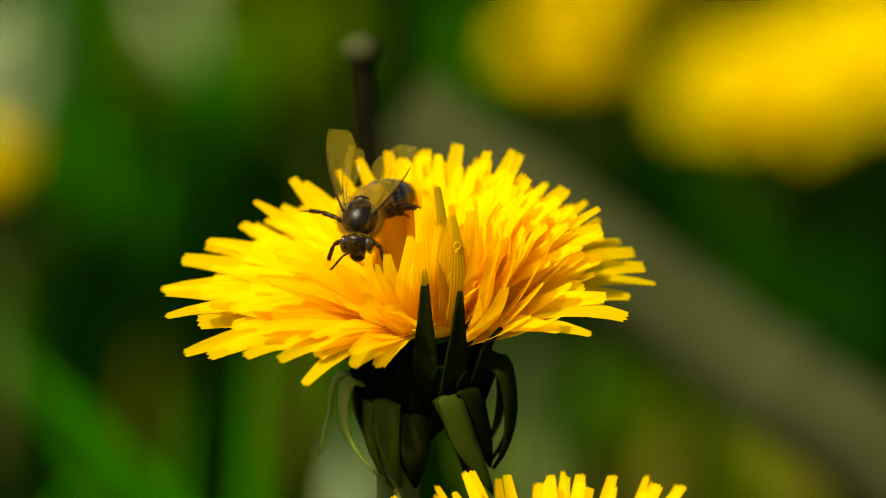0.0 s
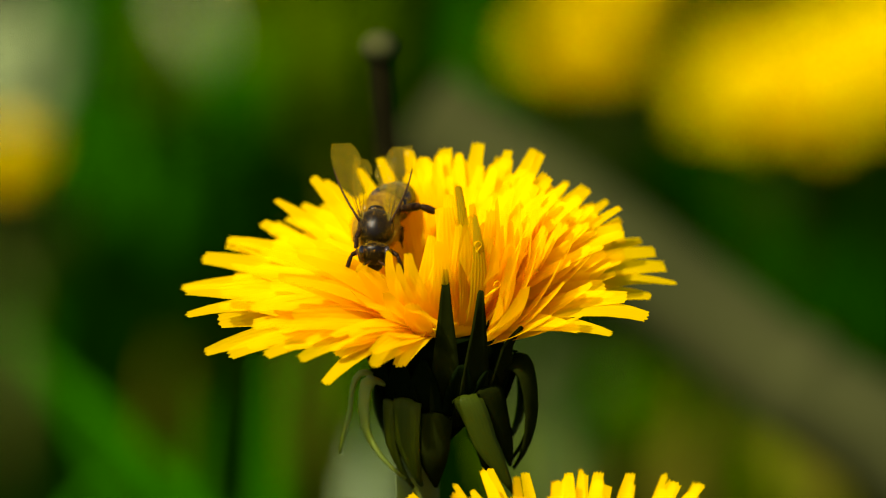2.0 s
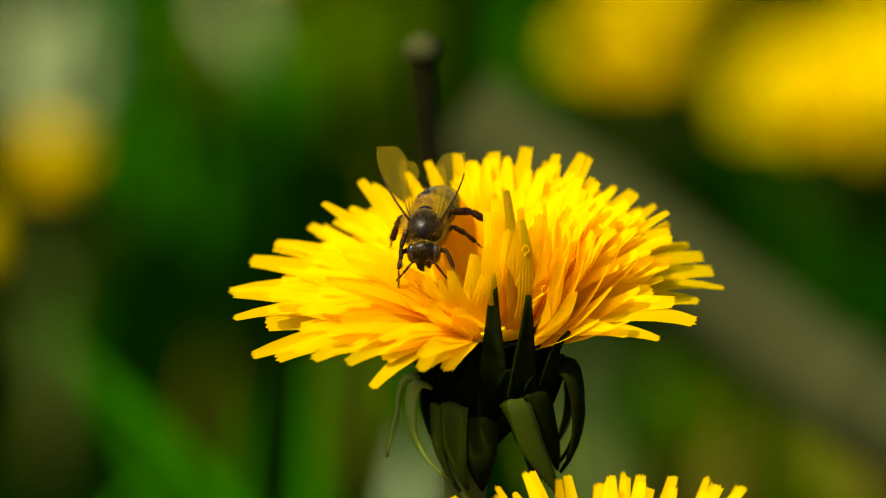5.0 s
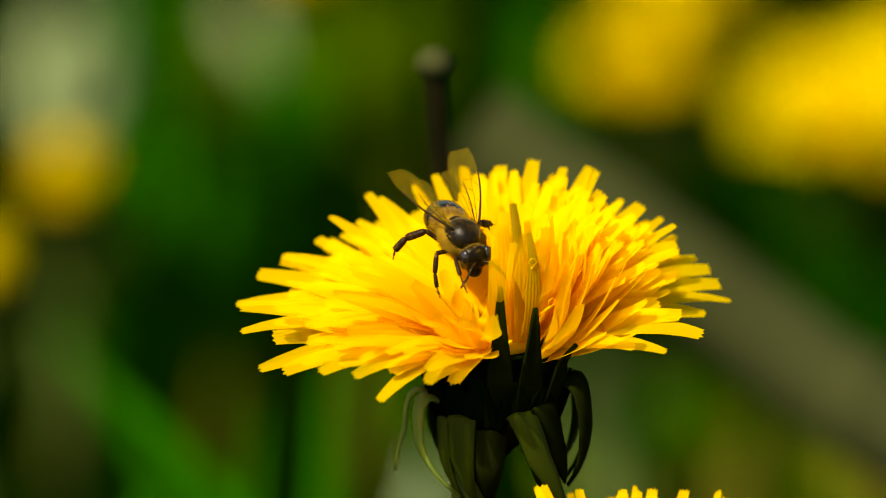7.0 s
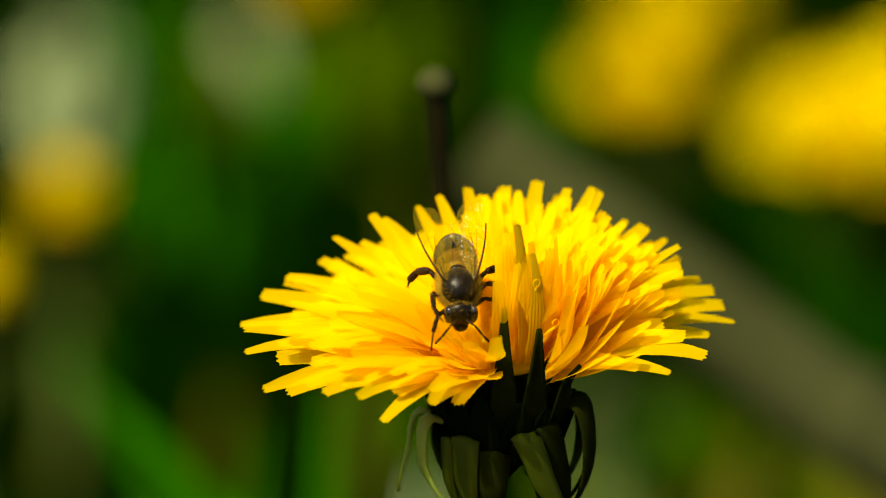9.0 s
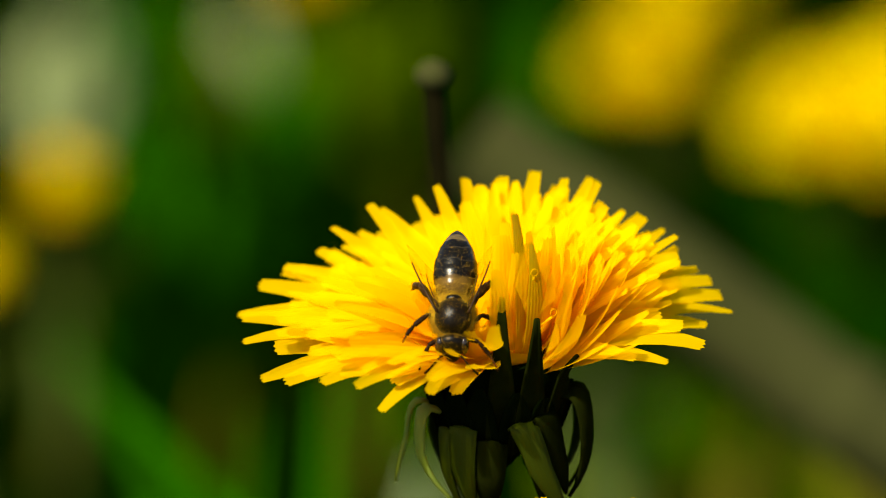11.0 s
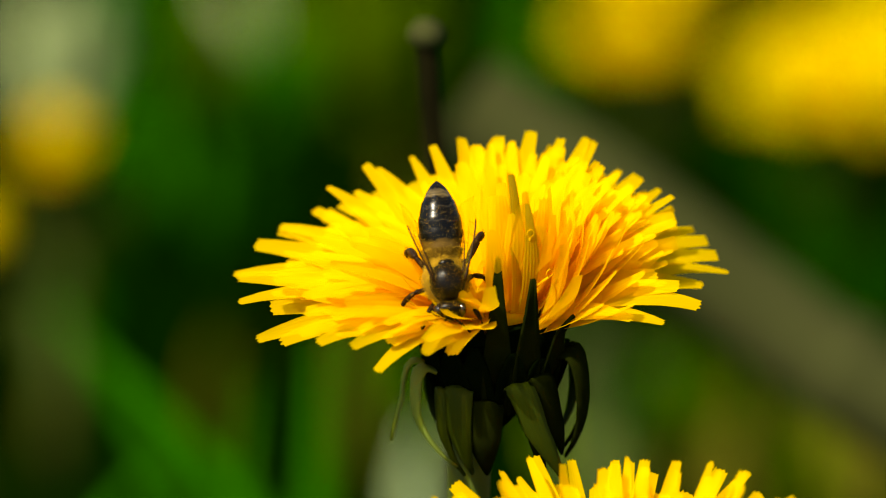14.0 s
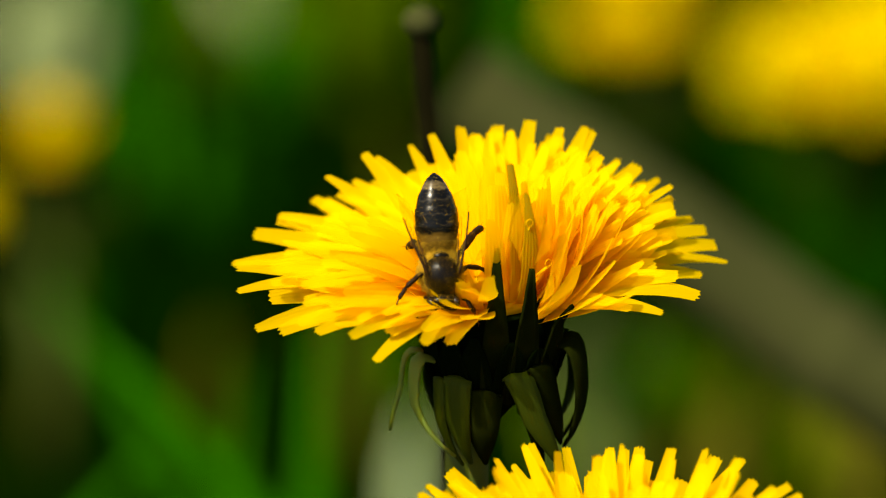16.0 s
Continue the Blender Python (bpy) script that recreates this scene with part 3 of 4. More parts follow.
def leaning_stalk():
    """A dead, jointed plant stalk that leans down to the ground."""
    a, b = Vector((-0.0029, 0.1965, 0.1422)), Vector((0.0430, 0.1855, 0.1119))
    end = a + (b - a) * (a.z + 0.004) / (a.z - b.z)
    ob = thing("dry_stalk", pose(0, 0, 0), "grey-brown dry jointed plant stalk leaning across the grass", "stalk")
    for k in range(5):
        p, q = a.lerp(end, k / 5), a.lerp(end, (k + 1) / 5)
        bm = bmesh.new()
        tube(bm, [p.lerp(q, f) for f in (0, 0.01, 0.17, 0.33, 0.5, 0.67, 0.83, 0.99, 1)], [(6.3 + 0.12 * k) * MM] * 9, 14)
        part("internode", add_noise(bm, 0.012, 0.0006), BARK, ob)
        if k:
            d = (q - p).normalized() * MM
            bm = bmesh.new()
            tube(bm, [p - d * 2, p - d, p + d, p + d * 2], [(6.3 + 0.12 * k) * MM, (6.45 + 0.12 * k) * MM, (6.45 + 0.12 * k) * MM, (6.3 + 0.12 * k) * MM], 14)
            part("node", bm, BARK, ob)


# ------------------------------------------------------------ the honey bee (forward is +y, the thorax is the origin)
def ball(bm, centre, radii, seg=24, rings=14):
    got = bmesh.ops.create_uvsphere(bm, u_segments=seg, v_segments=rings, radius=1)["verts"]
    for v in got:
        v.co = Vector((v.co.x * radii[0] * MM + centre[0] * MM, v.co.y * radii[1] * MM + centre[1] * MM, v.co.z * radii[2] * MM + centre[2] * MM))
    return got


def fur(bm, centre, radii, count, length, rng, keep):
    for _ in range(count):
        z = rng.uniform(-1, 1)
        a = rng.uniform(0, 2 * math.pi)
        r = math.sqrt(1 - z * z)
        n = Vector((r * math.cos(a), r * math.sin(a), z))
        if not keep(n):
            continue
        p = Vector([(centre[i] + n[i] * radii[i] * 0.97) * MM for i in range(3)])
        d = (n + Vector((rng.uniform(-0.4, 0.4), rng.uniform(-0.6, 0.2), rng.uniform(-0.4, 0.4)))).normalized()
        s = d.orthogonal().normalized() * 0.013 * MM
        u = d.cross(s)
        tip = bm.verts.new(p + d * length * MM * rng.uniform(0.6, 1.2))
        b = [bm.verts.new(p + q) for q in (s, -s * 0.5 + u, -s * 0.5 - u)]
        for i in range(3):
            bm.faces.new((b[i], b[(i + 1) % 3], tip))


def limb(name, bee, points, radii, label="", hairs=0):
    """A jointed leg, thin at its joints, with bristles and a reddish foot; its origin is the hip."""
    hip = Vector(points[0]) * MM
    pts = [Vector(p) * MM - hip for p in points]
    bm, foot = bmesh.new(), bmesh.new()
    rng = random.Random(len(name) * 7 + round(points[0][0] * 10))
    for i in range(len(pts) - 1):
        last = hairs and i == len(pts) - 2
        path = [pts[i].lerp(pts[i + 1], k) for k in (0.0, 0.1, 0.3, 0.6, 0.85, 0.97, 1.0)]
        rad = [radii[i] * MM * f for f in (0.5, 0.8, 0.95, 1.0, 1.0, 0.85, 0.5)]
        tube(foot if last else bm, path, rad, 8)
        d = (pts[i + 1] - pts[i]).normalized()
        for _ in range(hairs if not last else 0):
            k, side = rng.random(), Matrix.Rotation(rng.uniform(0, 6.28), 3, d) @ d.orthogonal().normalized()
            root = pts[i].lerp(pts[i + 1], k) + side * radii[i] * MM * 0.85
            tip = root + (side + d * 0.8).normalized() * MM * rng.uniform(0.2, 0.42)
            w = d.cross(side) * 0.016 * MM
            bm.faces.new([bm.verts.new(q) for q in (root - w, root + w, tip)])
    if hairs:
        # a pair of claws
        d = (pts[-1] - pts[-2]).normalized()
        for q in (-1, 1):
            side = d.orthogonal().normalized() * q
            tube(foot, [pts[-1], pts[-1] + (d + side * 0.6) * 0.25 * MM, pts[-1] + (d * 1.6 + side * 0.5) * 0.25 * MM], [0.05 * MM, 0.04 * MM, 0.015 * MM], 5)
    ob = part(name, bm, BEE_LEG, bee, label)
    ob.location = hip
    if hairs:
        part("tarsus", foot, TARSUS, ob, "reddish brown clawed foot")
    else:
        foot.free()
    return ob


def wing(name, bee, hip, length, chord, sgn, fore):
    """A wing with its membrane and veins: x along its length, y towards the trailing edge."""
    n = 14
    lead = [Vector((length * k / n, (-0.10 * math.sin(math.pi * k / n) + 0.12 * (k / n) ** 3 + 2.2 * max(0, k / n - 0.78) ** 2) * chord, 0)) for k in range(n + 1)]
    trail = []
    for k in range(n + 1):
        u = k / n
        wide = chord * (0.10 + 0.95 * u ** 0.75) * math.sqrt(max(0.0, 1 - (max(0, u - 0.6) / 0.4) ** 4))
        trail.append(lead[k] + Vector((0, wide * (1 - 0.35 * max(0, u - 0.78) / 0.22) + 0.05 * chord * math.sin(k * 2.1) * u, 0)))
    bm = bmesh.new()
    rows = []
    for a, b in zip(lead, trail):
        rows.append([bm.verts.new((a.lerp(b, j / 5) + Vector((0, 0, 0.05 * math.sin(j * 1.9 + a.x * 2.2)))) * MM) for j in range(6)])
    for a, b in zip(rows, rows[1:]):
        for j in range(5):
            bm.faces.new((a[j], a[j + 1], b[j + 1], b[j]))
    if sgn < 0:
        for v in bm.verts:
            v.co.x = -v.co.x
    ob = part(name, bm, WING, bee, "clear amber-tinted wing")
    ob.location = Vector(hip) * MM
    bm = bmesh.new()

    def vein(pts, r):
        tube(bm, [Vector((sgn * p.x, p.y, p.z)) * MM for p in pts], [r * MM * (1 - 0.5 * i / (len(pts) - 1)) for i in range(len(pts))], 5)

    vein(lead[:11], 0.13 if fore else 0.07)
    mid = [a.lerp(b, 0.35) for a, b in zip(lead, trail)]
    low = [a.lerp(b, 0.7) for a, b in zip(lead, trail)]
    vein(mid[:10], 0.032)
    vein(low[:8], 0.028)
    for k in (4, 7, 9):
        vein([lead[k], mid[k + 1]], 0.02)
    for k in (3, 6, 8):
        vein([mid[k], low[k + 1 if k < 8 else k]], 0.02)
    part("venation", bm, VEIN, ob, "dark brown net of the wing")
    return ob


def honey_bee():
    rng = random.Random(12)
    bee = thing("honey_bee", pose(0, 0, 0.2), "dark honey bee with tan fur dusted with pollen", "bee")
    bm = bmesh.new()
    ball(bm, (0, 0, 0), (1.75, 1.95, 1.65))
    ball(bm, (0, -1.5, 0.75), (0.85, 0.5, 0.5), 16, 8)
    thorax = part("thorax", add_noise(bm, 0.0008, 0.00006), BEE_DARK, bee, "black shiny thorax")
    bm = bmesh.new()
    fur(bm, (0, 0, 0), (1.75, 1.95, 1.65), 12000, 0.85, rng, lambda n: n.y * 0.45 + n.z * 0.9 < 0.2 or n.y < -0.75)
    fur(bm, (0, 0, 0), (1.75, 1.95, 1.65), 1500, 0.24, rng, lambda n: n.z > 0 and n.y > -0.75)
    part("fur", bm, BEE_FUR, thorax, "tan fur")
    # head, bent down
    bm = bmesh.new()
    ball(bm, (0, 2.5, -0.95), (1.5, 0.9, 1.35))
    ball(bm, (0, 2.85, -2.0), (0.75, 0.6, 0.8), 16, 10)
    head = part("head", bm, BEE_DARK, bee, "dark furry head")
    bm = bmesh.new()
    fur(bm, (0, 2.5, -0.95), (1.5, 0.9, 1.35), 900, 0.26, rng, lambda n: abs(n.x) < 0.72 and (n.z > 0.5 or rng.random() < 0.3))
    part("fur", bm, BEE_FUR, head)
    for s in (-1, 1):
        bm = bmesh.new()
        ball(bm, (s * 1.14, 2.62, -0.85), (0.48, 0.7, 1.02), 16, 12)
        part("eye", bm, EYE_DARK, head, "glossy black compound eye")
        limb("antenna", bee, [(s * 0.35, 3.35, -0.9), (s * 1.1, 4.1, -0.8), (s * 1.9, 4.6, -1.7), (s * 2.5, 4.7, -2.5)], [0.12, 0.12, 0.12, 0.1])
    # abdomen
    bm = bmesh.new()
    prof = []
    for k in range(33):
        u = k / 32
        r = 2.08 * math.sin(math.pi * min(1.0, 0.06 + 0.94 * u ** 0.86)) ** 0.62
        seg = (u * 5.3) % 1.0
        prof.append((max(0.12, r * (0.965 + 0.05 * seg)) * MM, (4.2 - 7.7 * u) * MM))
    lathe(bm, prof, 28)
    for v in bm.verts:
        v.co = Vector((v.co.x, v.co.z - 4.2 * MM, v.co.y * 0.86))
    bmesh.ops.recalc_face_normals(bm, faces=bm.faces)
    abdomen = part("abdomen", bm, ABDOMEN, bee, "black abdomen with thin pale bands and amber front")
    abdomen.location = Vector((0, -1.8, -0.3)) * MM
    bm = bmesh.new()
    fur(bm, (0, -2.8, 0), (2.1, 3.4, 1.85), 7000, 0.42, rng, lambda n: n.y > 0.42 or rng.random() < 0.06)
    part("fur", bm, BEE_FUR, abdomen)
    wings, legs = {}, {}
    for s in (-1, 1):
        wings[s, 0] = wing("forewing", bee, (s * 1.45, 0.35, 1.25), 8.2, 3.3, s, True)
        wings[s, 1] = wing("hindwing", bee, (s * 1.4, -0.35, 1.15), 6.0, 2.3, s, False)
        legs[s, 0] = limb("front_leg", bee, [(s * 1.1, 1.5, -1.2), (s * 2.2, 2.6, -1.0), (s * 2.7, 3.6, -2.2), (s * 2.9, 4.4, -3.4)], [0.22, 0.21, 0.1], hairs=40)
        legs[s, 1] = limb("middle_leg", bee, [(s * 1.3, 0.2, -1.2), (s * 2.9, 0.4, -0.6), (s * 3.9, 0.9, -2.1), (s * 4.4, 1.5, -3.2), (s * 4.6, 1.9, -3.7)], [0.23, 0.25, 0.21, 0.09], hairs=45)
        legs[s, 2] = limb("hind_leg", bee, [(s * 1.2, -1.1, -1.2), (s * 2.8, -2.1, -0.3), (s * 4.2, -3.0, -1.6), (s * 5.0, -3.1, -3.0), (s * 5.1, -2.9, -3.5)], [0.25, 0.38, 0.36, 0.11], hairs=60)
    return bee, abdomen, wings, legs


# ------------------------------------------------------------ what moves
# seconds, sideways and forward drift of the flower head in tenths of a millimetre
SWAY = [(0, -2.2, -3.5), (0.5, 2.3, 4.3), (1, 9.1, 4.6), (1.5, 2.5, 1.3), (2, 0, 0), (2.5, 5.1, 8.3), (3, 5.1, 11.2), (3.5, -3.2, -0.5), (4, -1.3, 0.4), (4.2, 3, 6),
        (6.3, 5.0, 0), (6.5, 3.7, 2.4), (7, 0.2, 2.2), (7.5, -4.4, 0.8), (8, 0.5, -0.8), (8.5, 2.8, 5.8), (8.7, 2.5, 5), (10.8, 5, -1.5), (11, 2.4, -1.9), (11.5, 1.2, 0),
        (12, 3, 2.1), (12.5, 2.8, 1.9), (13, 1.5, 1.9), (13.5, 2.3, 4.3), (14, 5.1, 2.2), (14.5, 6.1, 5.3), (15, 6.9, 4.4), (15.5, 6.4, 7.4), (16, 8.8, 8.1)]


def sway(t):
    """The turn of the whole flower about the foot of its stem."""
    k = max(i for i, r in enumerate(SWAY) if r[0] <= t)
    a, b = SWAY[k], SWAY[min(k + 1, len(SWAY) - 1)]
    f = 0 if b[0] == a[0] else (t - a[0]) / (b[0] - a[0])
    x, y = a[1] + (b[1] - a[1]) * f, a[2] + (b[2] - a[2]) * f
    return pose(0, 0, 0, math.degrees(y * 1e-4 / 0.19), math.degrees(x * 1e-4 / 0.19), 0)


# seconds; thorax in millimetres from the middle of the flower head; heading and climb in degrees
BEE = [(0, -5.8, 1.2, 9.8, -100, -30), (0.5, -5.6, 1.2, 9.3, -99, -28), (1, -6.0, 1.2, 8.9, -96, -28), (1.5, -6.4, 1.1, 9.1, -93, -27), (2, -6.3, 1.0, 8.8, -92, -28), (2.5, -6.5, 1.0, 8.7, -94, -28), (3.5, -6.7, 1.0, 8.6, -95, -28), (4.2, -7.0, 0.8, 8.8, -94, -30), (6.3, -4.5, -3.0, 11.3, -89, -8), (6.6, -4.2, -2.5, 11.0, -84, -10), (7, -3.3, -3.0, 11.1, -60, -12)]
BEE += [(7.5, -3.1, -3.5, 10.6, -54, -14), (8, -4.9, -5.1, 10.3, -82, -19), (8.4, -4.1, -5.4, 10.0, -84, -20), (8.7, -3.9, -6.3, 9.9, -83, -26), (10.8, -4.5, -8.0, 6.2, -94, -31), (11.5, -4.2, -8.0, 5.7, -87, -42), (12.5, -4.4, -8.0, 5.4, -87, -51), (13, -4.8, -8.0, 5.4, -85, -51), (14, -4.5, -8.0, 5.6, -76, -52), (15, -4.7, -8.0, 5.7, -81, -52), (16, -4.9, -8.0, 5.3, -79, -56)]


def bee_row(t, x, y, z, heading, climb):
    return t, sway(t) @ pose(x * MM, y * MM, 0.19 + z * MM) @ pose(0, 0, 0, 0, 0, heading - 90) @ pose(0, 0, 0, climb, 0, 0)


def bee_rows():
    rows = []
    for a, b in zip(BEE, BEE[1:]):
        n = max(1, round((b[0] - a[0]) / 0.5))
        for k in range(n):
            f = k / n
            rows.append(bee_row(a[0] + (b[0] - a[0]) * f, *[p + (q - p) * f for p, q in zip(a[1:], b[1:])]))
    return rows + [bee_row(*BEE[-1])]


# seconds; direction (azimuth, rise) of the right and of the left wing on the bee
WINGS = [(0, -68, 23, -117, 7), (0.5, -76, 26, -126, 0), (1, -62, 18, -114, 6), (1.5, -60, 19, -111, 16), (2.5, -66, 21, -106, 13), (3.5, -63, 21, -106, 14),
         (4.2, -65, 15, -109, 10), (6.3, -47, 28, -113, 29), (6.6, -51, 24, -117, 34), (7, -58, 20, -113, 29), (7.5, -60, 18, -107, 29), (8, -63, 24, -112, 29),
         (8.4, -64, 16, -101, 29), (8.7, -67, 15, -103, 22), (10.8, -64, 4, -108, 5), (12.5, -70, 4, -104, 4), (14, -72, 3, -107, 4), (16, -72, 3, -103, 5)]


# seconds and turn of each leg at its hip: the side (1 is the bee's right) and the pair of legs
LEGS = {(1, 0): [(0, 0, 0, 0), (4.2, 4, 0, 3), (6.3, 39, 8, 20), (6.5, 39, 8, 20), (7.5, 2, -2, 0), (8.7, 2, 0, 2), (11, 0, -8, 1), (12.5, 3, -6, 5), (14.5, 4, -6, 6)],
        (-1, 0): [(0, 0, 0, 0), (4.2, 4, 0, -3), (6.3, 20, 22, 9), (6.5, 20, 22, 9), (7.5, -4, 18, 36), (8, -17, 21, 83), (8.7, -17, 21, 83), (11, 0, 12, 19), (12.5, 2, 9, 11), (14.5, 3, 8, 8)],
        (1, 1): [(0, -31, -57, -11), (0.7, -20, -58, 5), (2, 14, -66, 51), (4.2, 11, -68, 61), (6.3, -2, 15, 36), (6.5, -2, 15, 36), (7.5, 41, 16, -13), (8, 59, -25, 37), (8.7, 59, -25, 37),
                 (10.8, 50, -34, -4), (11, 50, -34, -4), (12.5, -2, -30, -35), (14.5, -9, 18, 9), (16, 37, -45, -5)],
        (-1, 1): [(0, -23, 18, 62), (2, -33, -13, 68), (4, 8, 14, 38), (4.2, 8, 14, 38), (6.3, -25, 3, 53), (6.5, -25, 3, 53), (7.5, -10, 4, 38), (8, -20, 21, 45), (8.7, -20, 21, 45),
                  (10.8, -17, 4, 49), (11, -17, 4, 49), (12.5, -5, -1, 48), (14.5, 0, 6, 33), (16, 11, 8, 37)],
        (1, 2): [(0, 28, 34, -34), (2, 29, 33, -36), (4.2, 28, 34, -34), (6.3, -5, -8, 2), (6.5, -5, -8, 2), (7.5, -9, 2, -12), (8, 2, 4, -17), (8.7, 2, 4, -17), (10.8, -20, -6, -22),
                 (11, -20, -6, -22), (12.5, -17, 11, -28), (14.5, -1, 30, -33), (16, 12, 28, -41)],
        (-1, 2): [(0, -13, 3, -8), (0.8, -8, 14, -6), (2, -1, 28, -2), (4, 5, 28, -5), (4.2, 5, 28, -5), (6.3, -9, 7, 13), (6.5, -9, 7, 13), (7.5, -16, -2, -33), (8, -21, 7, -4), (8.7, -21, 7, -4),
                  (10.8, -24, 15, 22), (11, -24, 15, 22), (12.5, -31, 11, 22), (14.5, -23, 14, 14), (16, -15, 16, 15)]}


def wing_pose(hip, az, rise, s, inward, roll):
    """The pose of a wing that points so; its trailing edge lies towards the bee's middle, and hangs by roll degrees."""
    x = polar(az, rise, 1)
    y = Vector((-s * math.cos(radians(roll)), -0.3, -math.sin(radians(roll))))
    y = (y - x * x.dot(y)).normalized()
    ax = x * s
    m = Matrix((ax, y, ax.cross(y))).transposed().to_4x4()
    return Matrix.Translation(hip) @ m @ pose(0, 0, 0, 0, 0, inward * s)


def motions():
    walk(main, [(t, sway(t)) for t, _, _ in SWAY])
    for ob, az, fall in pressed:
        # the bee pushes these florets outwards as it climbs to the front of the head
        at, away = Matrix.Translation(ob.location.copy()), polar(az + 90, 0, 1)
        free = at @ Matrix.Rotation(0, 4, away)
        down = at @ Matrix.Rotation(radians(fall), 4, away)
        walk(ob, [(0, free), (4.2, free), (4.5, free), (6.1, down), (6.5, down), (16, down)])
    walk(bee, bee_rows())
    petiole = abdomen.location.copy()
    rows = []
    for t, droop, swing in ((0, 30, -34), (1, 22, -24), (2, 24, -24), (3.5, 22, -26), (4.2, 24, -28), (6.3, 16, 6), (6.5, 16, 4), (7, 16, -20), (7.5, 20, -20), (8, 18, -8), (8.7, 20, -3),
                            (10.8, -6, 0), (11, -8, 0), (12.5, -16, 2), (14.5, -10, -2), (16, -14, 0)):
        rows.append((t, Matrix.Translation(petiole) @ pose(0, 0, 0, droop, 0, swing)))
    walk(abdomen, rows)
    for (s, k), ob in wings.items():
        hip = ob.location.copy()
        walk(ob, [(r[0], wing_pose(hip, r[1] if s > 0 else r[3], r[2] if s > 0 else r[4], s, 14 * k, 0 if r[0] < 9 else 58)) for r in WINGS])
    for (s, k), ob in legs.items():
        hip = ob.location.copy()
        rows = [(t, Matrix.Translation(hip) @ pose(0, 0, 0, *turn)) for t, *turn in LEGS[s, k]]
        walk(ob, rows if rows[-1][0] == 16 else rows + [(16, rows[-1][1])])


# ------------------------------------------------------------ the place
ground_sheet()
grass()
leaning_stalk()
bare_stalk()
far_dandelion(0.0226, 0.5500, 0.0300, 22, 21, 0, "open yellow dandelion low in the grass")
far_dandelion(0.0310, 0.5880, 0.0300, 26, 26, 0, "open yellow dandelion low in the grass")
far_dandelion(0.0552, 0.5340, 0.0263, 38, 22, 0, "open yellow dandelion low in the grass")
far_dandelion(0.0738, 0.5512, 0.0263, 43, 23, 0, "open yellow dandelion low in the grass")
far_dandelion(-0.0633, 0.4199, 0.0560, 14, 24, 38, "half-closed yellow dandelion in the grass")
far_dandelion(-0.0754, 0.3938, 0.0525, 13, 25, 38, "half-closed yellow dandelion in the grass")
far_dandelion(-0.0340, 0.6527, 0.0150, 17, 27, 20, "half-closed yellow dandelion in the grass")
LEAVES = [(0.0086, 0.2006, -0.0494, 0.2306, 0.0987, 0.0052), (-0.0229, 0.2203, -0.0209, 0.2503, 0.0942, 0.0046), (-0.0207, 0.2775, -0.0591, 0.3075, 0.0759, 0.0052), (-0.0615, 0.6159, -0.0603, 0.6295, 0.0225, 0.0117), (-0.0554, 0.5610, -0.0539, 0.5717, 0.0178, 0.0140), (0.0237, 0.4448, 0.0253, 0.4514, 0.0110, 0.0103), (-0.0350, 0.6073, -0.0339, 0.6147, 0.0122, 0.0144), (0.0084, 0.6227, 0.0064, 0.6326, 0.0165, 0.0146), (-0.0218, 0.6294, -0.0208, 0.6357, 0.0103, 0.0117), (0.0316, 0.4553, 0.0342, 0.4609, 0.0092, 0.0086)]
LEAVES += [(-0.0513, 0.5454, -0.0511, 0.5724, 0.0159, 0.0156), (-0.0605, 0.5589, -0.0647, 0.5825, 0.0065, 0.0102), (-0.0163, 0.4524, -0.0178, 0.4767, 0.0083, 0.0077), (-0.0552, 0.5535, -0.0551, 0.5777, 0.0081, 0.0092), (-0.0560, 0.6246, -0.0587, 0.6506, 0.0128, 0.0068), (-0.0644, 0.5727, -0.0611, 0.5604, -0.0045, 0.0056)]
LEAVES += [(-0.0572, 0.6086, -0.0595, 0.6229, 0.0185, 0.0086), (-0.0336, 0.2088, -0.0295, 0.2388, 0.0918, 0.0032), (-0.0826, 0.2155, -0.0379, 0.2455, 0.0809, 0.0043)]
LEAVES += [(-0.0591, 0.5716, -0.0573, 0.5826, 0.0100, 0.0122), (-0.0515, 0.5800, -0.0546, 0.5942, 0.0120, 0.0113)]
for i, (x, y, *tip, w) in enumerate(LEAVES):
    leaf((x, y), tip, w, LEAF, "bright green broad meadow leaf", i)
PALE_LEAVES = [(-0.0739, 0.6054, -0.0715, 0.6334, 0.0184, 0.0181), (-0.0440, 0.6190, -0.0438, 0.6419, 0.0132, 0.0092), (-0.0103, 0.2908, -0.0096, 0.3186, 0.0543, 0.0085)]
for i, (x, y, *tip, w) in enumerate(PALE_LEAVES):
    leaf((x, y), tip, w, PALE if i == 2 else HAZY, "pale grey-green leaf" if i == 2 else "pale green broad leaf", i + 20)
SAGE_LEAVES = [(0.0178, 0.4338, 0.0172, 0.4568, 0.0047, 0.0080), (0.0172, 0.2705, 0.0163, 0.3064, 0.0600, 0.0046), (0.0123, 0.4075, 0.0117, 0.4245, 0.0284, 0.0051), (0.0153, 0.4616, 0.0174, 0.4705, 0.0148, 0.0061), (0.0144, 0.4788, 0.0137, 0.5011, 0.0029, 0.0079), (0.0267, 0.4571, 0.0227, 0.4799, 0.0042, 0.0103)]
for i, (x, y, *tip, w) in enumerate(SAGE_LEAVES):
    leaf((x, y), tip, w, SAGE, "dull grey-green leaf among the grass", i + 30)
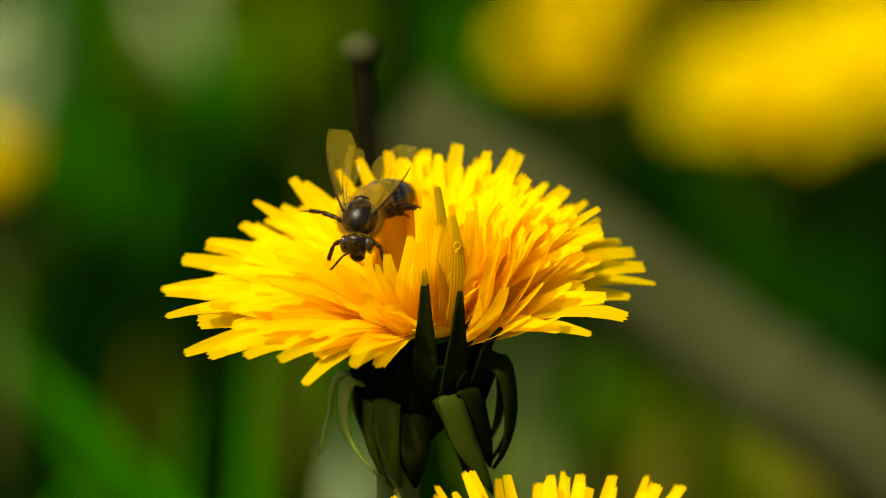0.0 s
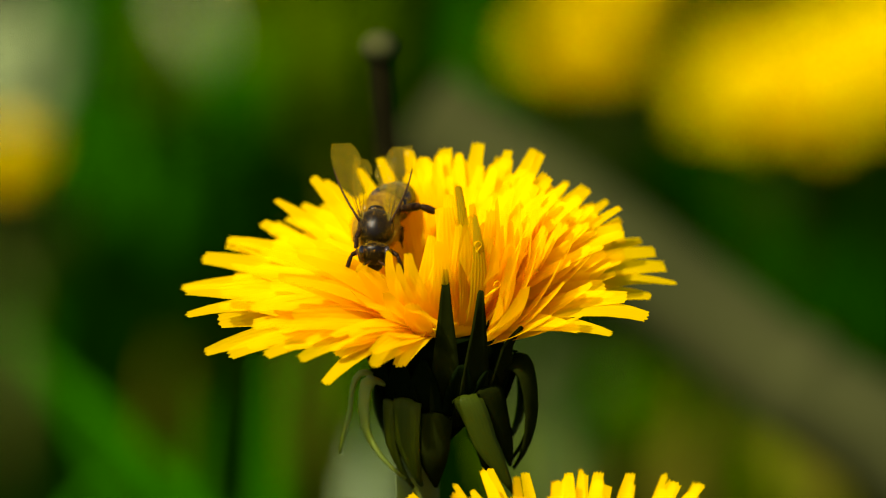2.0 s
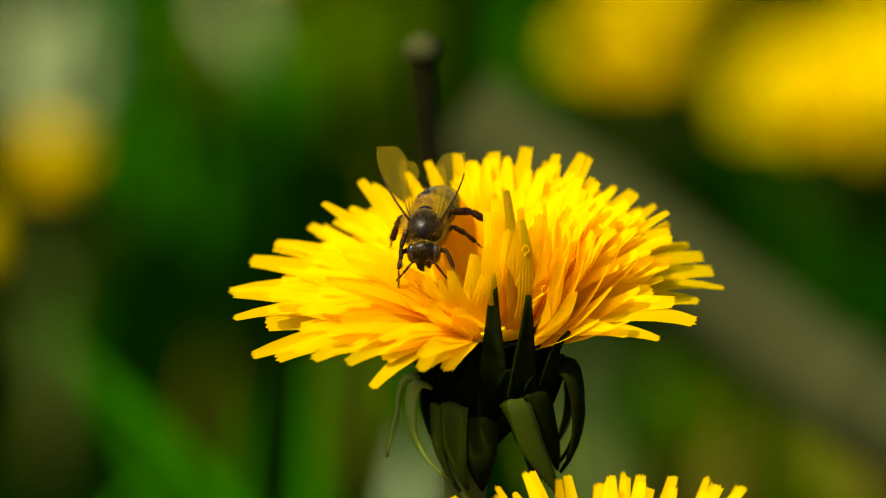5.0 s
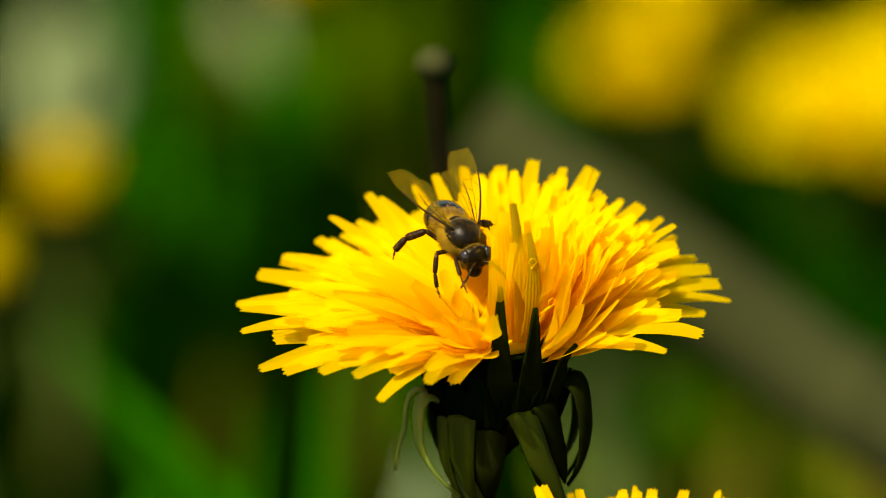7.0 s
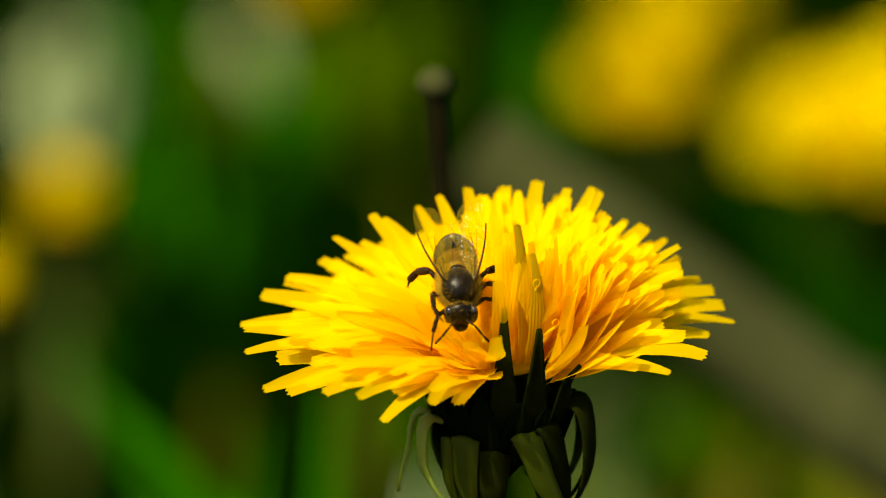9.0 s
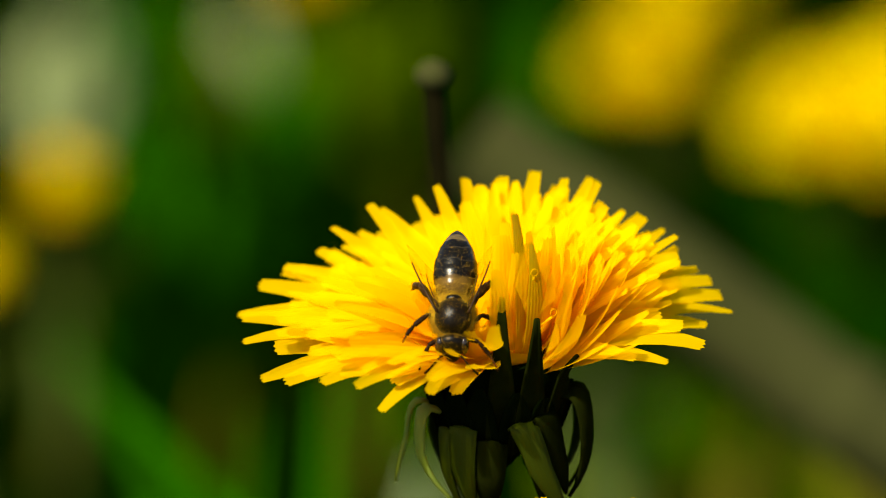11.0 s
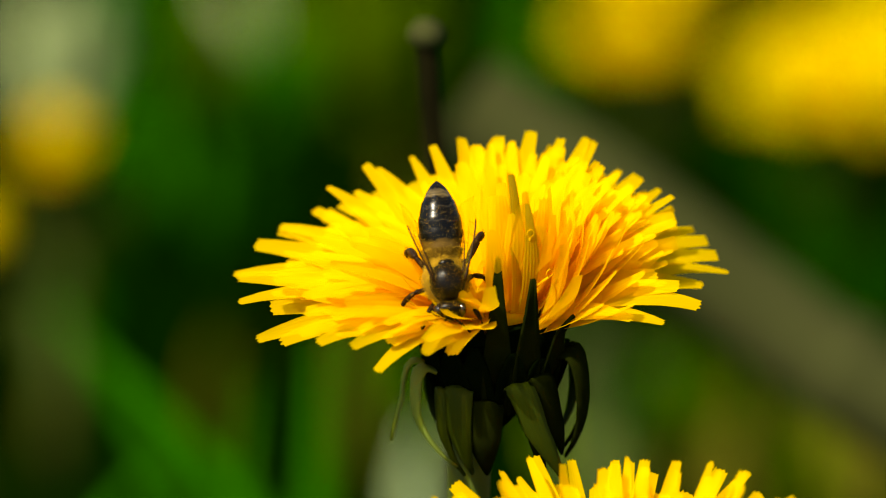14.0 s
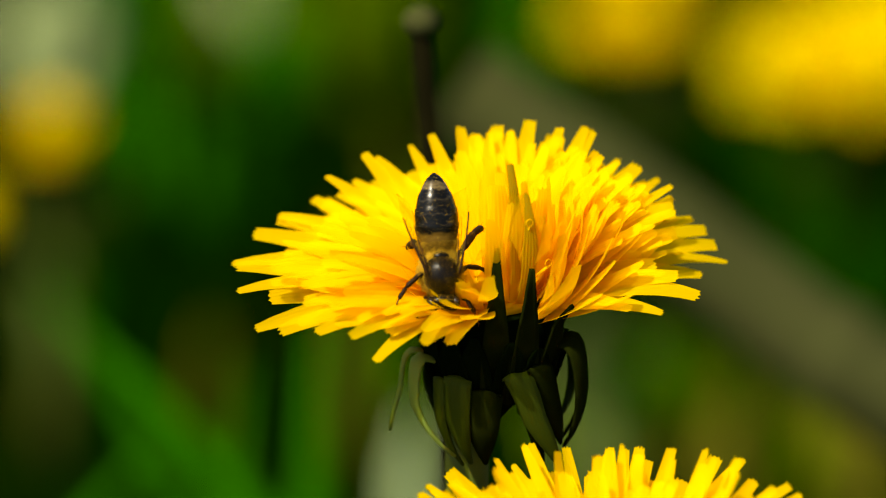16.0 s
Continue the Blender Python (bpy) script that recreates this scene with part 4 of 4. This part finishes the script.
SHADED_LEAVES = [(0.0596, 0.4822, 0.0480, 0.4901, 0.0132, 0.0106), (0.0447, 0.5699, 0.0415, 0.5933, 0.0057, 0.0140), (0.0615, 0.5268, 0.0569, 0.5506, 0.0069, 0.0172), (0.0323, 0.5982, 0.0250, 0.6214, 0.0052, 0.0114), (0.0701, 0.5011, 0.0676, 0.5248, 0.0065, 0.0169), (0.0532, 0.5481, 0.0484, 0.5710, 0.0046, 0.0138), (-0.0610, 0.4961, -0.0637, 0.5194, 0.0056, 0.0133), (-0.0413, 0.5481, -0.0391, 0.5719, 0.0072, 0.0110)]
for i, (x, y, *tip, w) in enumerate(SHADED_LEAVES):
    leaf((x, y), tip, w, LEAF_SHADED, "meadow leaf with shade put into its deep green", i + 80)
OLIVE_LEAVES = [(-0.0094, 0.4524, -0.0113, 0.4758, 0.0058, 0.0051), (0.0093, 0.4293, 0.0090, 0.4519, 0.0038, 0.0101), (-0.0294, 0.6131, -0.0293, 0.6236, 0.0174, 0.0135), (-0.0159, 0.6252, -0.0178, 0.6326, 0.0124, 0.0136), (-0.0280, 0.6104, -0.0320, 0.6249, 0.0190, 0.0165), (-0.0465, 0.6148, -0.0516, 0.6282, 0.0159, 0.0115), (0.0298, 0.4536, 0.0264, 0.4638, 0.0090, 0.0121), (0.0453, 0.4281, 0.0413, 0.4386, 0.0104, 0.0118), (-0.0230, 0.6205, -0.0279, 0.6329, 0.0131, 0.0145), (-0.0125, 0.6446, -0.0185, 0.6563, 0.0106, 0.0127), (0.0398, 0.5177, 0.0327, 0.5265, 0.0045, 0.0135), (0.0394, 0.4524, 0.0427, 0.4743, 0.0017, 0.0094)]
OLIVE_LEAVES += [(-0.0554, 0.6234, -0.0574, 0.6301, 0.0120, 0.0116), (-0.0319, 0.6324, -0.0276, 0.6392, 0.0100, 0.0117), (-0.0214, 0.6116, -0.0245, 0.6239, 0.0090, 0.0135), (-0.0470, 0.6324, -0.0509, 0.6454, 0.0100, 0.0107), (-0.0511, 0.6116, -0.0549, 0.6268, 0.0080, 0.0106)]
for i, (x, y, *tip, w) in enumerate(OLIVE_LEAVES):
    leaf((x, y), tip, w, OLIVE, "olive-green broad leaf in the meadow", i + 60)
DRY_BLADES = [(0.0439, 0.4373, 0.0398, 0.4494, 0.0145, 0.0127), (0.0578, 0.4258, 0.0530, 0.4360, 0.0096, 0.0135), (0.0334, 0.4281, 0.0310, 0.4381, 0.0088, 0.0093), (0.0498, 0.2617, 0.0477, 0.3017, 0.0666, 0.0017), (0.0543, 0.2638, 0.0514, 0.3018, 0.0634, 0.0013), (0.0205, 0.2348, 0.0188, 0.2782, 0.0725, 0.0014), (0.0385, 0.4212, 0.0350, 0.4283, 0.0117, 0.0135), (0.0580, 0.4052, 0.0546, 0.4148, 0.0160, 0.0158), (0.0506, 0.4309, 0.0463, 0.4374, 0.0108, 0.0144), (0.0657, 0.4263, 0.0672, 0.4329, 0.0109, 0.0136), (-0.0657, 0.4483, -0.0665, 0.4537, 0.0091, 0.0045), (-0.0427, 0.4532, -0.0417, 0.4608, 0.0129, 0.0030)]
for i, (x, y, *tip, w) in enumerate(DRY_BLADES):
    leaf((x, y), tip, w, STRAW, "dry straw-brown grass blade", i + 40, "grass blade", "dry blades")
near_dandelion()
main, pressed = main_dandelion()
bee, abdomen, wings, legs = honey_bee()
motions()
